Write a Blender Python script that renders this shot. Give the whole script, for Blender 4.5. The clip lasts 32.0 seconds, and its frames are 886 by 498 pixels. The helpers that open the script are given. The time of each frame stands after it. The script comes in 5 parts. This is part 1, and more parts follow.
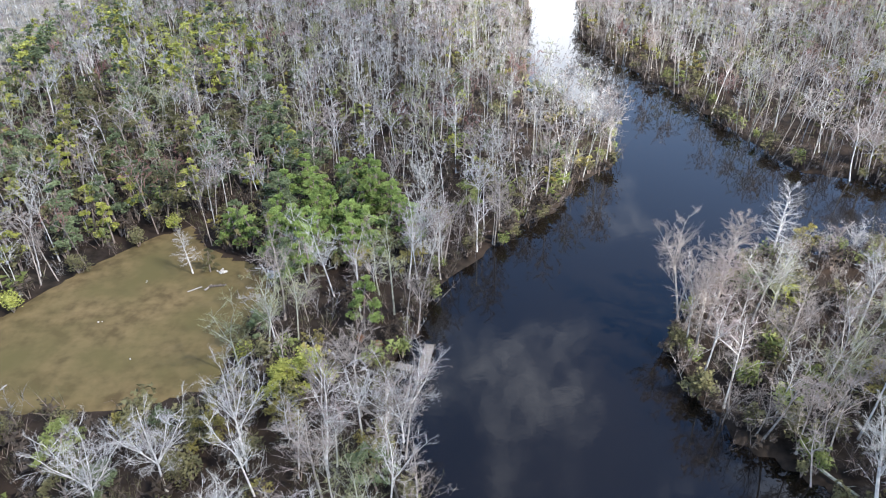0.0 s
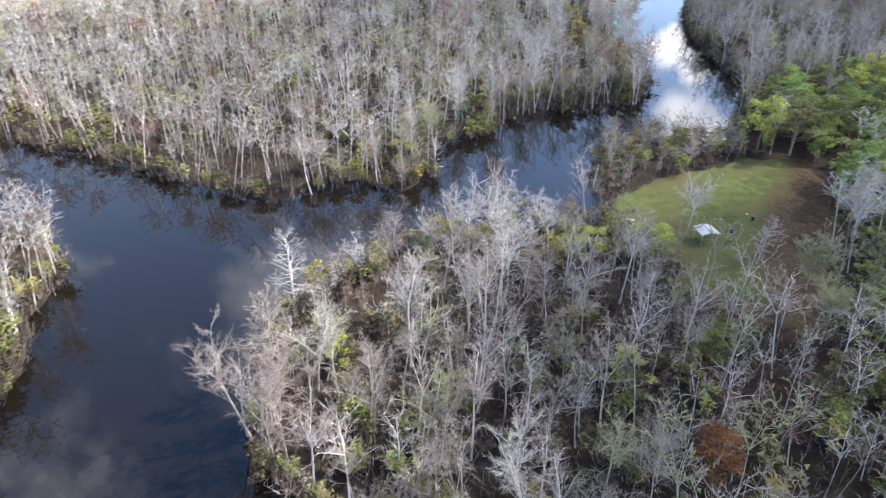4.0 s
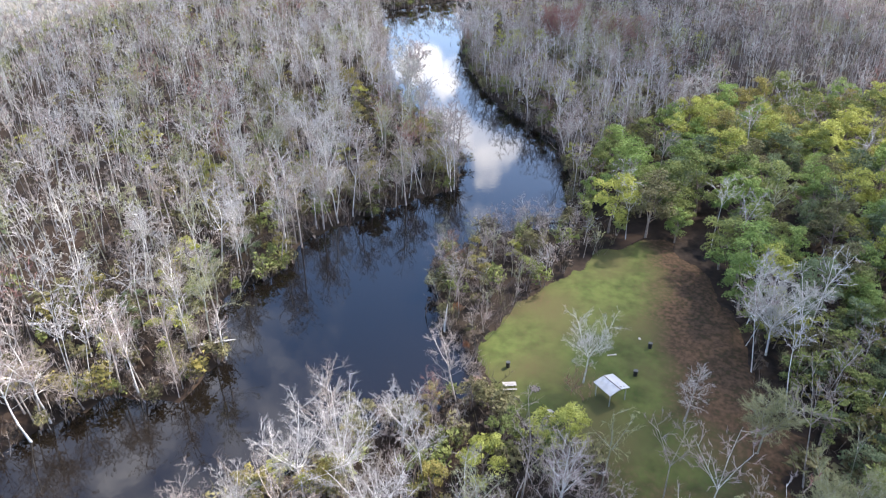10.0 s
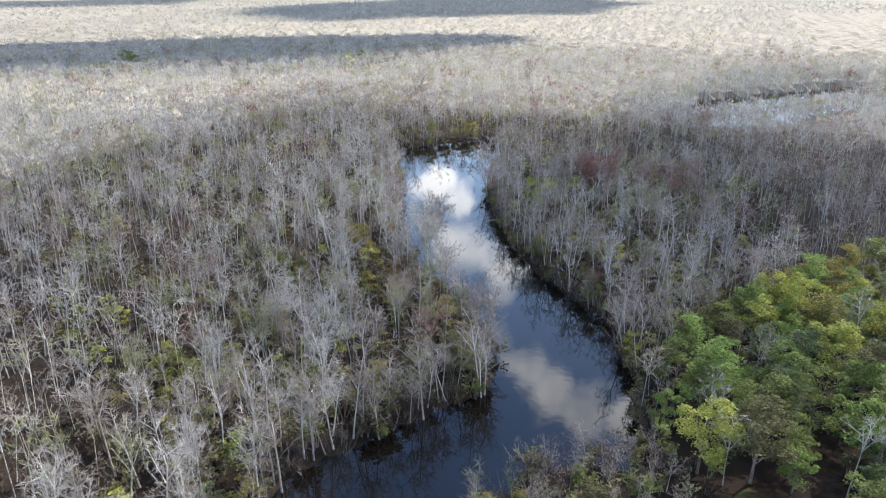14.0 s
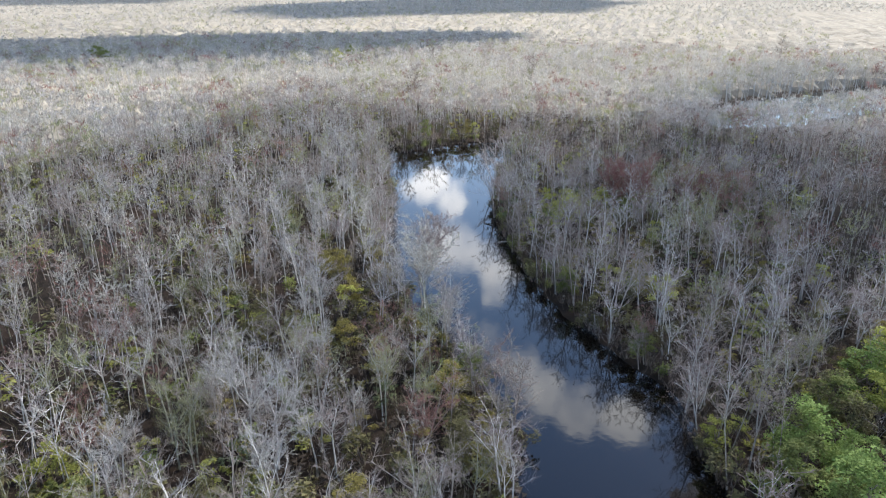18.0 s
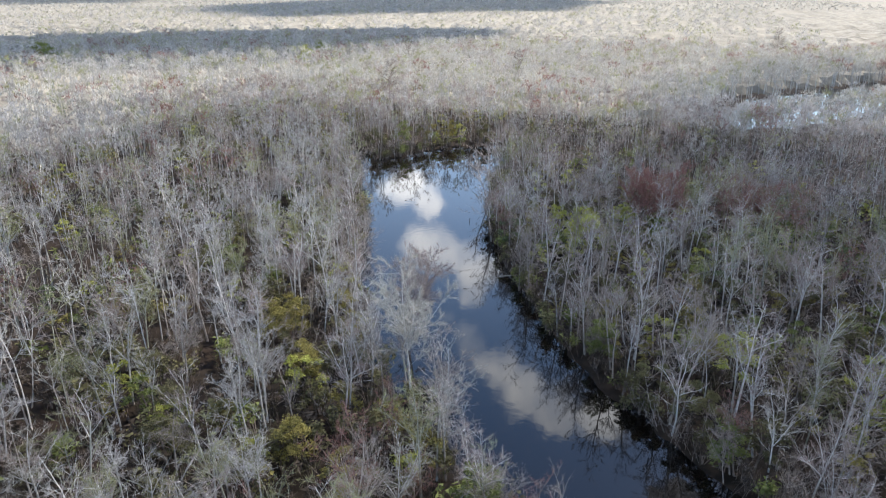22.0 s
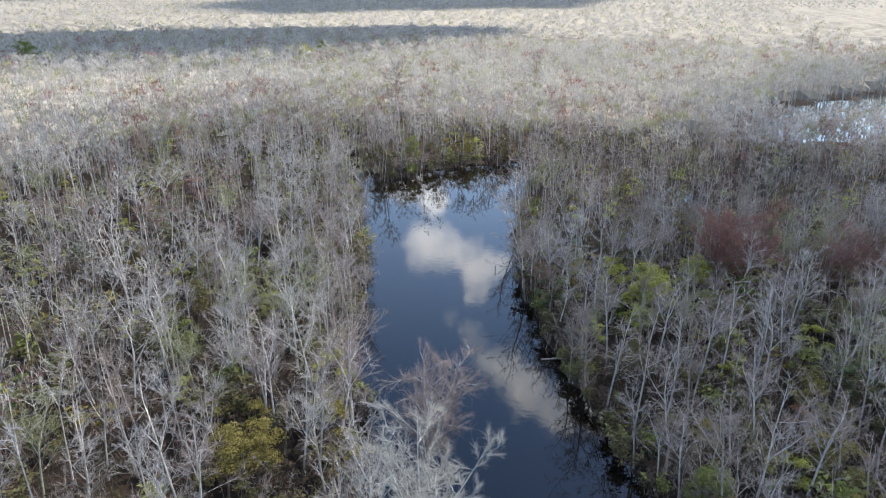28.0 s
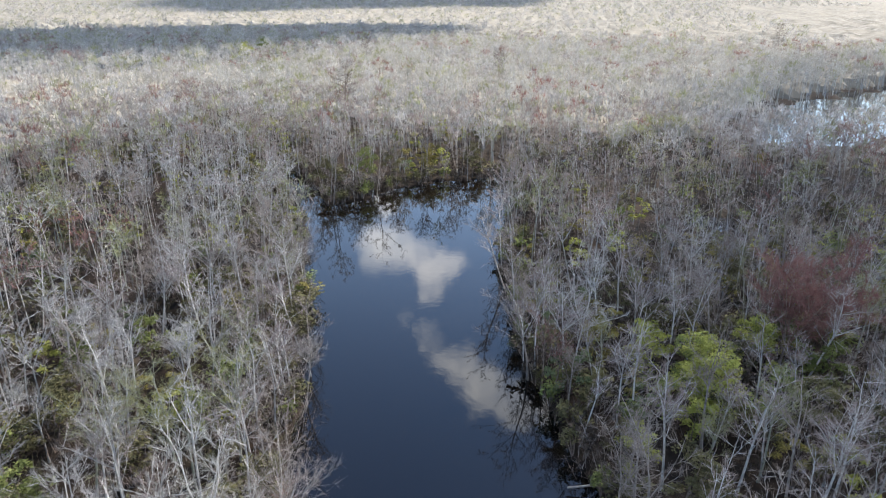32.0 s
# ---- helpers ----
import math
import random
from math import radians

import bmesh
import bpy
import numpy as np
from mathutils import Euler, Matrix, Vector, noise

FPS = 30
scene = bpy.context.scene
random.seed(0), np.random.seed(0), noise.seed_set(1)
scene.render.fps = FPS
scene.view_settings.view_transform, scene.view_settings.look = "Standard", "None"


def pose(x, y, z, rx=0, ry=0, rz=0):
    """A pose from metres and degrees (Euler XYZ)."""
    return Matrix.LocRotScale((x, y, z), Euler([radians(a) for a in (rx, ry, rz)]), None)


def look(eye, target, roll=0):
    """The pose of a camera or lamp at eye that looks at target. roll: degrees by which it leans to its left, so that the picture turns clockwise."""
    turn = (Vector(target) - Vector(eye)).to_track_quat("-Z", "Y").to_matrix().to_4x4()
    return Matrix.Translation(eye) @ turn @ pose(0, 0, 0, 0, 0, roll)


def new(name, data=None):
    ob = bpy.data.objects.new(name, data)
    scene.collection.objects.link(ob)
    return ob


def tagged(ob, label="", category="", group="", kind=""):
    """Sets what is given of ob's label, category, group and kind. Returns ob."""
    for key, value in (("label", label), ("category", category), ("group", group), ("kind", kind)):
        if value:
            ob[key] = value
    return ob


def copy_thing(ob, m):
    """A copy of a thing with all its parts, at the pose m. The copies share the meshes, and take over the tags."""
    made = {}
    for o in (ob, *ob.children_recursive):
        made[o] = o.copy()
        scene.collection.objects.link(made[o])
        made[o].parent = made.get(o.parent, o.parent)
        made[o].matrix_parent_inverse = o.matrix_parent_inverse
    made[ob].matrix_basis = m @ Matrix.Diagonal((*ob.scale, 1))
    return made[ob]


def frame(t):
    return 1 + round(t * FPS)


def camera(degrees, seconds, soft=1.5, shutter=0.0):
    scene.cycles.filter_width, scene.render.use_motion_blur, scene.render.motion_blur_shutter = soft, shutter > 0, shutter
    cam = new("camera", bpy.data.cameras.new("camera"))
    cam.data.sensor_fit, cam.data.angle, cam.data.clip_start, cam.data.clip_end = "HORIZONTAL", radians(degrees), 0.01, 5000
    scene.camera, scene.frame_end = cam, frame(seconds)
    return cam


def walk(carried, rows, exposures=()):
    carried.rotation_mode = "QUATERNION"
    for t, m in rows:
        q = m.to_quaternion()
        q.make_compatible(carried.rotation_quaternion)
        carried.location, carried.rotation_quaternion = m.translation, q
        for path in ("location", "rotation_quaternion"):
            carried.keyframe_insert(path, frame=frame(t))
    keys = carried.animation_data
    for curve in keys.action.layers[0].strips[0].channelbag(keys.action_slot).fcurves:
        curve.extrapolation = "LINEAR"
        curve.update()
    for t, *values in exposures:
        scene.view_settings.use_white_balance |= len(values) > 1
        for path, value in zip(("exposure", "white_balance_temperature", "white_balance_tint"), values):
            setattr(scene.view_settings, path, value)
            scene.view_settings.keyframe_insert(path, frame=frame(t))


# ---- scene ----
cam = camera(64.2, 32.0, soft=1.1, shutter=0.24)
METRES, EYE, TILT, LEAN, TURN = 250.0, 64.0, -32.5, 0.5, 0.0
ROWS = [
    (0.0, 0.0, 0.0, 0.0, -0.0, 0.0, 0.0),
    (0.5, -0.0002, 0.0061, 0.0039, -2.24, -0.04, 1.29),
    (1.0, -0.0002, 0.0135, 0.0091, -7.52, -0.28, 4.45),
    (1.5, -0.001, 0.0224, 0.0154, -13.24, -0.88, 7.74),
    (2.0, -0.0003, 0.032, 0.022, -18.68, -1.72, 10.89),
    (2.5, 0.0008, 0.0426, 0.029, -25.8, -3.22, 14.75),
    (3.0, 0.0033, 0.0537, 0.0361, -31.5, -4.72, 17.7),
    (3.5, 0.0072, 0.0648, 0.0434, -36.78, -6.25, 20.21),
    (4.0, 0.0124, 0.0759, 0.0505, -43.96, -8.66, 23.22),
    (4.5, 0.0188, 0.0868, 0.0575, -52.02, -11.78, 26.14),
    (6.5, 0.0558, 0.1254, 0.082, -64.69, -19.79, 29.74),
    (7.0, 0.0678, 0.1334, 0.0873, -64.75, -20.68, 29.79),
    (7.5, 0.0805, 0.1411, 0.0924, -64.8, -20.89, 29.85),
    (8.0, 0.0939, 0.1484, 0.0971, -64.8, -20.82, 29.9),
    (8.5, 0.108, 0.1554, 0.102, -64.82, -20.58, 29.94),
    (9.0, 0.1221, 0.1622, 0.1066, -64.88, -19.21, 29.97),
    (9.5, 0.1367, 0.1689, 0.1108, -64.92, -18.18, 30.0),
    (10.0, 0.1517, 0.1754, 0.1153, -65.02, -16.06, 29.99),
    (10.5, 0.167, 0.1822, 0.1194, -65.12, -14.44, 29.96),
    (11.0, 0.1832, 0.1882, 0.1236, -65.17, -12.01, 29.98),
    (11.5, 0.1991, 0.195, 0.128, -65.31, -9.16, 29.99),
    (12.0, 0.2151, 0.2013, 0.132, -65.38, -7.45, 30.02),
    (12.5, 0.2314, 0.2078, 0.1361, -65.41, -6.87, 30.04),
    (13.0, 0.2478, 0.2139, 0.1404, -64.49, -6.4, 29.83),
    (13.5, 0.2635, 0.2196, 0.1447, -63.84, -6.08, 29.68),
    (14.0, 0.2802, 0.2257, 0.1491, -63.54, -5.94, 29.6),
    (14.5, 0.2967, 0.2321, 0.1536, -63.59, -5.96, 29.61),
    (15.0, 0.3132, 0.2388, 0.1569, -63.64, -5.95, 29.63),
    (15.5, 0.3296, 0.2465, 0.1593, -63.73, -5.99, 29.65),
    (17.5, 0.3995, 0.2855, 0.1596, -64.13, -6.1, 29.61),
    (18.0, 0.4167, 0.2938, 0.1613, -64.23, -6.21, 29.67),
    (18.5, 0.4338, 0.3008, 0.1654, -64.51, -6.36, 29.77),
    (19.0, 0.4508, 0.3075, 0.1697, -65.03, -6.59, 29.9),
    (19.5, 0.4672, 0.3146, 0.1729, -65.46, -6.76, 29.97),
    (20.0, 0.4834, 0.3232, 0.1736, -65.8, -6.88, 30.02),
    (20.5, 0.4999, 0.3323, 0.173, -66.04, -6.98, 30.06),
    (21.0, 0.5165, 0.3417, 0.1725, -66.2, -7.05, 30.07),
    (21.5, 0.5334, 0.351, 0.1728, -66.35, -7.15, 30.11),
    (22.0, 0.5504, 0.359, 0.1746, -66.46, -7.25, 30.13),
    (22.5, 0.5669, 0.3659, 0.1785, -66.57, -7.33, 30.16),
    (23.0, 0.5826, 0.3718, 0.1831, -66.68, -7.4, 30.19),
    (23.5, 0.5964, 0.3772, 0.1869, -66.69, -7.42, 30.23),
    (24.0, 0.6068, 0.3812, 0.1898, -66.62, -7.4, 30.31),
    (24.5, 0.6136, 0.3841, 0.1919, -66.6, -7.41, 30.33),
    (26.5, 0.6406, 0.3956, 0.1966, -66.17, -7.26, 30.2),
    (27.0, 0.6512, 0.3992, 0.1991, -66.08, -7.25, 30.11),
    (27.5, 0.6628, 0.4035, 0.2019, -66.01, -7.23, 30.04),
    (28.0, 0.6754, 0.4092, 0.2034, -65.99, -7.22, 29.97),
    (28.5, 0.6887, 0.4164, 0.2034, -66.01, -7.24, 29.91),
    (29.0, 0.7031, 0.4246, 0.2026, -66.02, -7.26, 29.9),
    (29.5, 0.7183, 0.4329, 0.2024, -66.03, -7.29, 29.91),
    (30.0, 0.7339, 0.4397, 0.2047, -66.06, -7.35, 29.92),
    (30.5, 0.7498, 0.4458, 0.2087, -66.15, -7.35, 29.9),
    (31.0, 0.7656, 0.4516, 0.2133, -66.47, -7.53, 29.9),
    (31.5, 0.7814, 0.4578, 0.2171, -68.57, -8.53, 30.32),
    (32.0, 0.7974, 0.4636, 0.221, -70.56, -9.54, 30.69),
]
walk(cam, [(t, pose(0, 0, EYE, TILT, LEAN, TURN) @ pose(METRES * x, METRES * y, METRES * z, 90 + pitch, roll, yaw)) for t, x, y, z, yaw, pitch, roll in ROWS],
     exposures=[(0.0, 1.62, 6150, 11), (2.5, 1.82, 6250, 12), (4.0, 1.9, 6450, 14), (7.0, 2.02, 6550, 15), (10.0, 2.02, 6550, 15), (11.0, 1.92, 6550, 13), (12.0, 1.56, 6500, 12), (13.0, 1.48, 6500, 11), (18.0, 1.36, 6500, 10), (32.0, 1.32, 6500, 10)])

# ---- world, sun, clouds overhead ----
SUN_WAY = Vector((0.86, -0.51, 1.0)).normalized()      # towards the sun
world = bpy.data.worlds.new("sky")
scene.world = world
world.use_nodes = True
wn, wl = world.node_tree.nodes, world.node_tree.links
wn.clear()


def wnode(kind, **kw):
    n = wn.new(kind)
    for k, v in kw.items():
        if k == "operation":
            n.operation = v
        elif k == "blend":
            n.data_type, n.blend_type = "RGBA", v
        else:
            n.inputs[k].default_value = v
    return n


sky = wnode("ShaderNodeTexSky")
sky.sky_type, sky.sun_disc = "NISHITA", False
sky.sun_elevation = math.asin(SUN_WAY.z)
sky.sun_rotation = math.atan2(SUN_WAY.x, SUN_WAY.y)
sky.air_density, sky.dust_density, sky.ozone_density = 1.0, 0.6, 3.0
coord = wnode("ShaderNodeTexCoord")


def way(az, el):
    a, e = radians(az), radians(el)
    return (math.cos(a) * math.cos(e), math.sin(a) * math.cos(e), math.sin(e))


# cumulus: azimuth, elevation, half width (degrees), weight
# the three above 60 degrees are unseen, added to whiten the sky's light
CUMULUS = [(23.6, 15.2, 1.8, 1.0), (21.4, 16.3, 1.5, 0.9), (20.8, 20.0, 2.6, 0.72), (18.8, 20.8, 2.0, 0.75), (17.2, 22.0, 2.2, 0.85), (17.2, 24.0, 1.7, 0.8), (19.6, 25.4, 1.2, 0.4),
           (17.0, 27.2, 1.6, 0.62), (14.8, 29.2, 2.3, 0.82), (12.6, 31.2, 2.4, 0.9), (9.4, 32.4, 2.5, 0.95), (5.6, 32.8, 2.2, 0.9),
           (82.0, 13.0, 5.5, 1.3), (79.5, 19.0, 4.0, 0.9), (83.0, 45.0, 9.0, 0.34), (75.5, 27.0, 7.0, 0.30), (100.0, 20.0, 9.0, 0.7),
           (-35.0, 20.0, 12.0, 0.8), (-110.0, 30.0, 14.0, 0.8), (180.0, 35.0, 12.0, 0.8), (50.0, 38.0, 14.0, 0.5), (0.0, 80.0, 13.0, 0.8), (150.0, 68.0, 13.0, 0.8), (-120.0, 66.0, 13.0, 0.8), (-60.0, 45.0, 12.0, 0.8)]
warp = wnode("ShaderNodeTexNoise", Scale=13.0, Detail=8.0, Roughness=0.62)
wl.new(coord.outputs["Generated"], warp.inputs["Vector"])
off = wnode("ShaderNodeVectorMath", operation="MULTIPLY_ADD")
off.inputs[1].default_value = (0.08, 0.08, 0.08)
off.inputs[2].default_value = (-0.04, -0.04, -0.04)
wl.new(warp.outputs["Color"], off.inputs[0])
bent = wnode("ShaderNodeVectorMath", operation="ADD")
wl.new(coord.outputs["Generated"], bent.inputs[0])
wl.new(off.outputs[0], bent.inputs[1])
total = None
for az, el, wide, weight in CUMULUS:
    gap = wnode("ShaderNodeVectorMath", operation="DISTANCE")
    gap.inputs[1].default_value = way(az, el)
    wl.new(bent.outputs[0], gap.inputs[0])
    near = wnode("ShaderNodeMapRange")
    near.inputs["From Min"].default_value, near.inputs["From Max"].default_value = radians(wide) * 1.5, radians(wide) * 0.4
    near.inputs["To Max"].default_value = weight
    near.interpolation_type = "SMOOTHSTEP"
    wl.new(gap.outputs["Value"], near.inputs["Value"])
    if total is None:
        total = near.outputs[0]
    else:
        top = wnode("ShaderNodeMath", operation="MAXIMUM")
        wl.new(total, top.inputs[0])
        wl.new(near.outputs[0], top.inputs[1])
        total = top.outputs[0]
fluff = wnode("ShaderNodeTexNoise", Scale=11.0, Detail=8.0, Roughness=0.58)
wl.new(coord.outputs["Generated"], fluff.inputs["Vector"])
torn = wnode("ShaderNodeMath", operation="MULTIPLY_ADD")
torn.inputs[1].default_value, torn.inputs[2].default_value = 1.5, -0.75
wl.new(fluff.outputs["Fac"], torn.inputs[0])
thick = wnode("ShaderNodeMath", operation="ADD")
wl.new(total, thick.inputs[0])
wl.new(torn.outputs[0], thick.inputs[1])
amount = wnode("ShaderNodeMapRange")
amount.inputs["From Min"].default_value, amount.inputs["From Max"].default_value = 0.2, 1.15
amount.interpolation_type = "SMOOTHSTEP"
wl.new(thick.outputs[0], amount.inputs["Value"])
split, haze, veil = wnode("ShaderNodeSeparateXYZ"), wnode("ShaderNodeMapRange"), wnode("ShaderNodeMath", operation="MAXIMUM")
wl.new(coord.outputs["Generated"], split.inputs[0])
wl.new(split.outputs["Z"], haze.inputs["Value"])
haze.inputs["From Min"].default_value, haze.inputs["From Max"].default_value, haze.inputs["To Max"].default_value = 0.66, 0.12, 0.14
haze.interpolation_type = "SMOOTHSTEP"
wl.new(amount.outputs[0], veil.inputs[0])
wl.new(haze.outputs[0], veil.inputs[1])
mixer = wnode("ShaderNodeMix", blend="MIX")
wl.new(veil.outputs[0], mixer.inputs["Factor"])
rich = wnode("ShaderNodeHueSaturation", Saturation=1.2)
wl.new(sky.outputs[0], rich.inputs["Color"])
wl.new(rich.outputs[0], mixer.inputs["A"])
mixer.inputs["B"].default_value = (12.0, 12.2, 12.6, 1.0)
back = wnode("ShaderNodeBackground", Strength=0.122)
wl.new(mixer.outputs["Result"], back.inputs["Color"])
wout = wnode("ShaderNodeOutputWorld")
wl.new(back.outputs[0], wout.inputs["Surface"])

sun = new("sun", bpy.data.lights.new("sun", "SUN"))
sun.data.energy, sun.data.angle, sun.data.color = 5.0, radians(0.6), (1.0, 0.94, 0.85)
sun.matrix_world = look(SUN_WAY * 900, (0, 0, 0))


# unseen broken cumulus put over the woods: centre of the shade it throws, half lengths, turn, share of light let
# through, height of its base
# the small ones are added only to dim chosen spots of ground
SHADE_CLOUDS = [(258, 205, 88, 320, 0, 0.78, 1500), (-112, 130, 104, 250, 0, 0.66, 1500), (114, 14, 62, 44, 0, 0.4, 1500), (455, -35, 195, 150, 0, 0.78, 1500), (635, 560, 345, 150, -40, 0.2, 2500), (170, 74, 24, 24, 0, 0.76, 1500),
          (145, 150, 40, 60, 0, 0.86, 1500), (278, 88, 56, 40, 25, 0.6, 1500), (2700, 1050, 1500, 540, 12, 0.2, 6000), (2300, 2700, 900, 480, 20, 0.3, 6000), (-590, -1135, 420, 300, 0, 0.6, 1500), (-1990, -535, 400, 300, 0, 0.6, 1500),
          (-3090, 1065, 450, 300, 0, 0.6, 1500), (-2190, 3065, 420, 300, 0, 0.6, 1500), (1410, -1535, 420, 500, 0, 0.6, 1500), (1710, 3765, 500, 340, 0, 0.6, 1500)]


def vapour(name, clear_part):
    m = bpy.data.materials.new(name)
    m.use_nodes = True
    n, l = m.node_tree.nodes, m.node_tree.links
    b = n["Principled BSDF"]
    b.inputs["Base Color"].default_value, b.inputs["Roughness"].default_value = (0.9, 0.9, 0.92, 1), 1.0
    clear, thin = n.new("ShaderNodeBsdfTransparent"), n.new("ShaderNodeMixShader")
    thin.inputs[0].default_value = clear_part
    l.new(b.outputs[0], thin.inputs[1])
    l.new(clear.outputs[0], thin.inputs[2])
    l.new(thin.outputs[0], n["Material Output"].inputs["Surface"])
    return m


VAPOUR = {}
for cx, cy, half_x, half_y, turn, clear_part, base in SHADE_CLOUDS:
    bm = bmesh.new()
    bmesh.ops.create_icosphere(bm, subdivisions=5, radius=1.0)
    for v in bm.verts:
        p = v.co.copy()
        lump = 1 + 0.3 * noise.fractal(p * 1.9 + Vector((cx, cy, 0)) * 0.01, 0.9, 2.1, 5)
        v.co = Vector((p.x * half_x * lump, p.y * half_y * lump, (p.z * 70 if p.z > 0 else p.z * 18) * lump))
    me = bpy.data.meshes.new("cloud")
    bm.to_mesh(me)
    bm.free()
    if clear_part not in VAPOUR:
        VAPOUR[clear_part] = vapour("cloud_vapour", clear_part)
    me.materials.append(VAPOUR[clear_part])
    ob = new("cloud", me)
    ob.matrix_basis = pose(cx + base * SUN_WAY.x / SUN_WAY.z, cy + base * SUN_WAY.y / SUN_WAY.z, base, 0, 0, turn)
    tagged(ob, "flat-based white cumulus cloud added out of view to throw shade", "cloud", kind="structure")

# ---- materials ----


def material(name, low, high, scale=1.0, rough=0.85, bump=0.0, spread=0.0, patch=None, patch_scale=0.05, metal=0.0, fine=None):
    """Two colours mixed by grain at the given scale, a third in broad patches, and a random tint for each piece."""
    m = bpy.data.materials.new(name)
    m.use_nodes = True
    n, l = m.node_tree.nodes, m.node_tree.links
    b = n["Principled BSDF"]
    b.inputs["Roughness"].default_value, b.inputs["Metallic"].default_value = rough, metal
    b.inputs["Specular IOR Level"].default_value = 0.5 if rough < 0.6 or metal else 0.12
    geo = n.new("ShaderNodeNewGeometry")
    grain = n.new("ShaderNodeTexNoise")
    grain.inputs["Scale"].default_value, grain.inputs["Detail"].default_value = scale, 6.0
    l.new(geo.outputs["Position"], grain.inputs["Vector"])
    ramp = n.new("ShaderNodeValToRGB")
    ramp.color_ramp.elements[0].position, ramp.color_ramp.elements[1].position = 0.33, 0.67
    ramp.color_ramp.elements[0].color, ramp.color_ramp.elements[1].color = (*low, 1), (*high, 1)
    l.new(grain.outputs["Fac"], ramp.inputs["Fac"])
    colour = ramp.outputs["Color"]
    if patch:
        broad = n.new("ShaderNodeTexNoise")
        broad.inputs["Scale"].default_value, broad.inputs["Detail"].default_value = patch_scale, 4.0
        l.new(geo.outputs["Position"], broad.inputs["Vector"])
        sharp = n.new("ShaderNodeMapRange")
        sharp.inputs["From Min"].default_value, sharp.inputs["From Max"].default_value = 0.38, 0.68
        l.new(broad.outputs["Fac"], sharp.inputs["Value"])
        mix = n.new("ShaderNodeMix")
        mix.data_type = "RGBA"
        l.new(sharp.outputs[0], mix.inputs["Factor"])
        l.new(colour, mix.inputs["A"])
        mix.inputs["B"].default_value = (*patch, 1)
        colour = mix.outputs["Result"]
    if spread:
        info = n.new("ShaderNodeObjectInfo")
        add = n.new("ShaderNodeMath")
        add.operation = "ADD"
        l.new(info.outputs["Random"], add.inputs[0])
        l.new(geo.outputs["Random Per Island"], add.inputs[1])
        fit = n.new("ShaderNodeMapRange")
        fit.inputs["From Max"].default_value = 2.0
        fit.inputs["To Min"].default_value, fit.inputs["To Max"].default_value = 1 - spread, 1 + spread
        l.new(add.outputs[0], fit.inputs["Value"])
        hsv, tree, tint = n.new("ShaderNodeHueSaturation"), n.new("ShaderNodeAttribute"), n.new("ShaderNodeMath")
        tree.attribute_name, tint.operation = "tone", "ADD"
        l.new(fit.outputs[0], tint.inputs[0])
        l.new(tree.outputs["Fac"], tint.inputs[1])
        l.new(tint.outputs[0], hsv.inputs["Value"])
        l.new(colour, hsv.inputs["Color"])
        colour = hsv.outputs["Color"]
    l.new(colour, b.inputs["Base Color"])
    if bump:
        rel = n.new("ShaderNodeBump")
        rel.inputs["Strength"].default_value, rel.inputs["Distance"].default_value = 1.0, bump
        l.new(grain.outputs["Fac"], rel.inputs["Height"])
        l.new(rel.outputs[0], b.inputs["Normal"])
    return m


def leafy(name, low, high, spread=0.25, through_part=0.22):
    """Leaves, or twigs so thin that light wraps round them."""
    m = material(name, low, high, 0.45, 0.85, 0, spread)
    n, l = m.node_tree.nodes, m.node_tree.links
    b = n["Principled BSDF"]
    b.inputs["Specular IOR Level"].default_value = 0.2
    thin, mix = n.new("ShaderNodeBsdfTranslucent"), n.new("ShaderNodeMixShader")
    l.new(b.inputs["Base Color"].links[0].from_socket, thin.inputs["Color"])
    mix.inputs[0].default_value = through_part
    l.new(b.outputs[0], mix.inputs[1])
    l.new(thin.outputs[0], mix.inputs[2])
    l.new(mix.outputs[0], n["Material Output"].inputs["Surface"])
    return m


BARK = [material("bark_grey", (0.36, 0.344, 0.32), (0.65, 0.627, 0.588), 3.0, 0.9, 0.02, 0.2),
        material("bark_tan", (0.22, 0.19, 0.165), (0.44, 0.39, 0.345), 3.0, 0.9, 0.02, 0.2),
        material("bark_mossy", (0.22, 0.22, 0.17), (0.40, 0.40, 0.32), 3.0, 0.9, 0.02, 0.2),
        material("bark_brown", (0.16, 0.12, 0.10), (0.30, 0.25, 0.21), 3.0, 0.9, 0.02, 0.2)]
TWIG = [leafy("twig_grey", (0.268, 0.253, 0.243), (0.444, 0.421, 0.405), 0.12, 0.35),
        leafy("twig_tan", (0.198, 0.165, 0.145), (0.339, 0.290, 0.260), 0.12, 0.35),
        leafy("twig_budding", (0.194, 0.198, 0.101), (0.326, 0.326, 0.180), 0.12, 0.35),
        leafy("twig_red", (0.176, 0.088, 0.075), (0.273, 0.150, 0.132), 0.12, 0.35)]
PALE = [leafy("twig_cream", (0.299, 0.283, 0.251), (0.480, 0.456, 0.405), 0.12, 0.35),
        leafy("twig_rosy", (0.204, 0.165, 0.153), (0.352, 0.288, 0.268), 0.12, 0.35)]
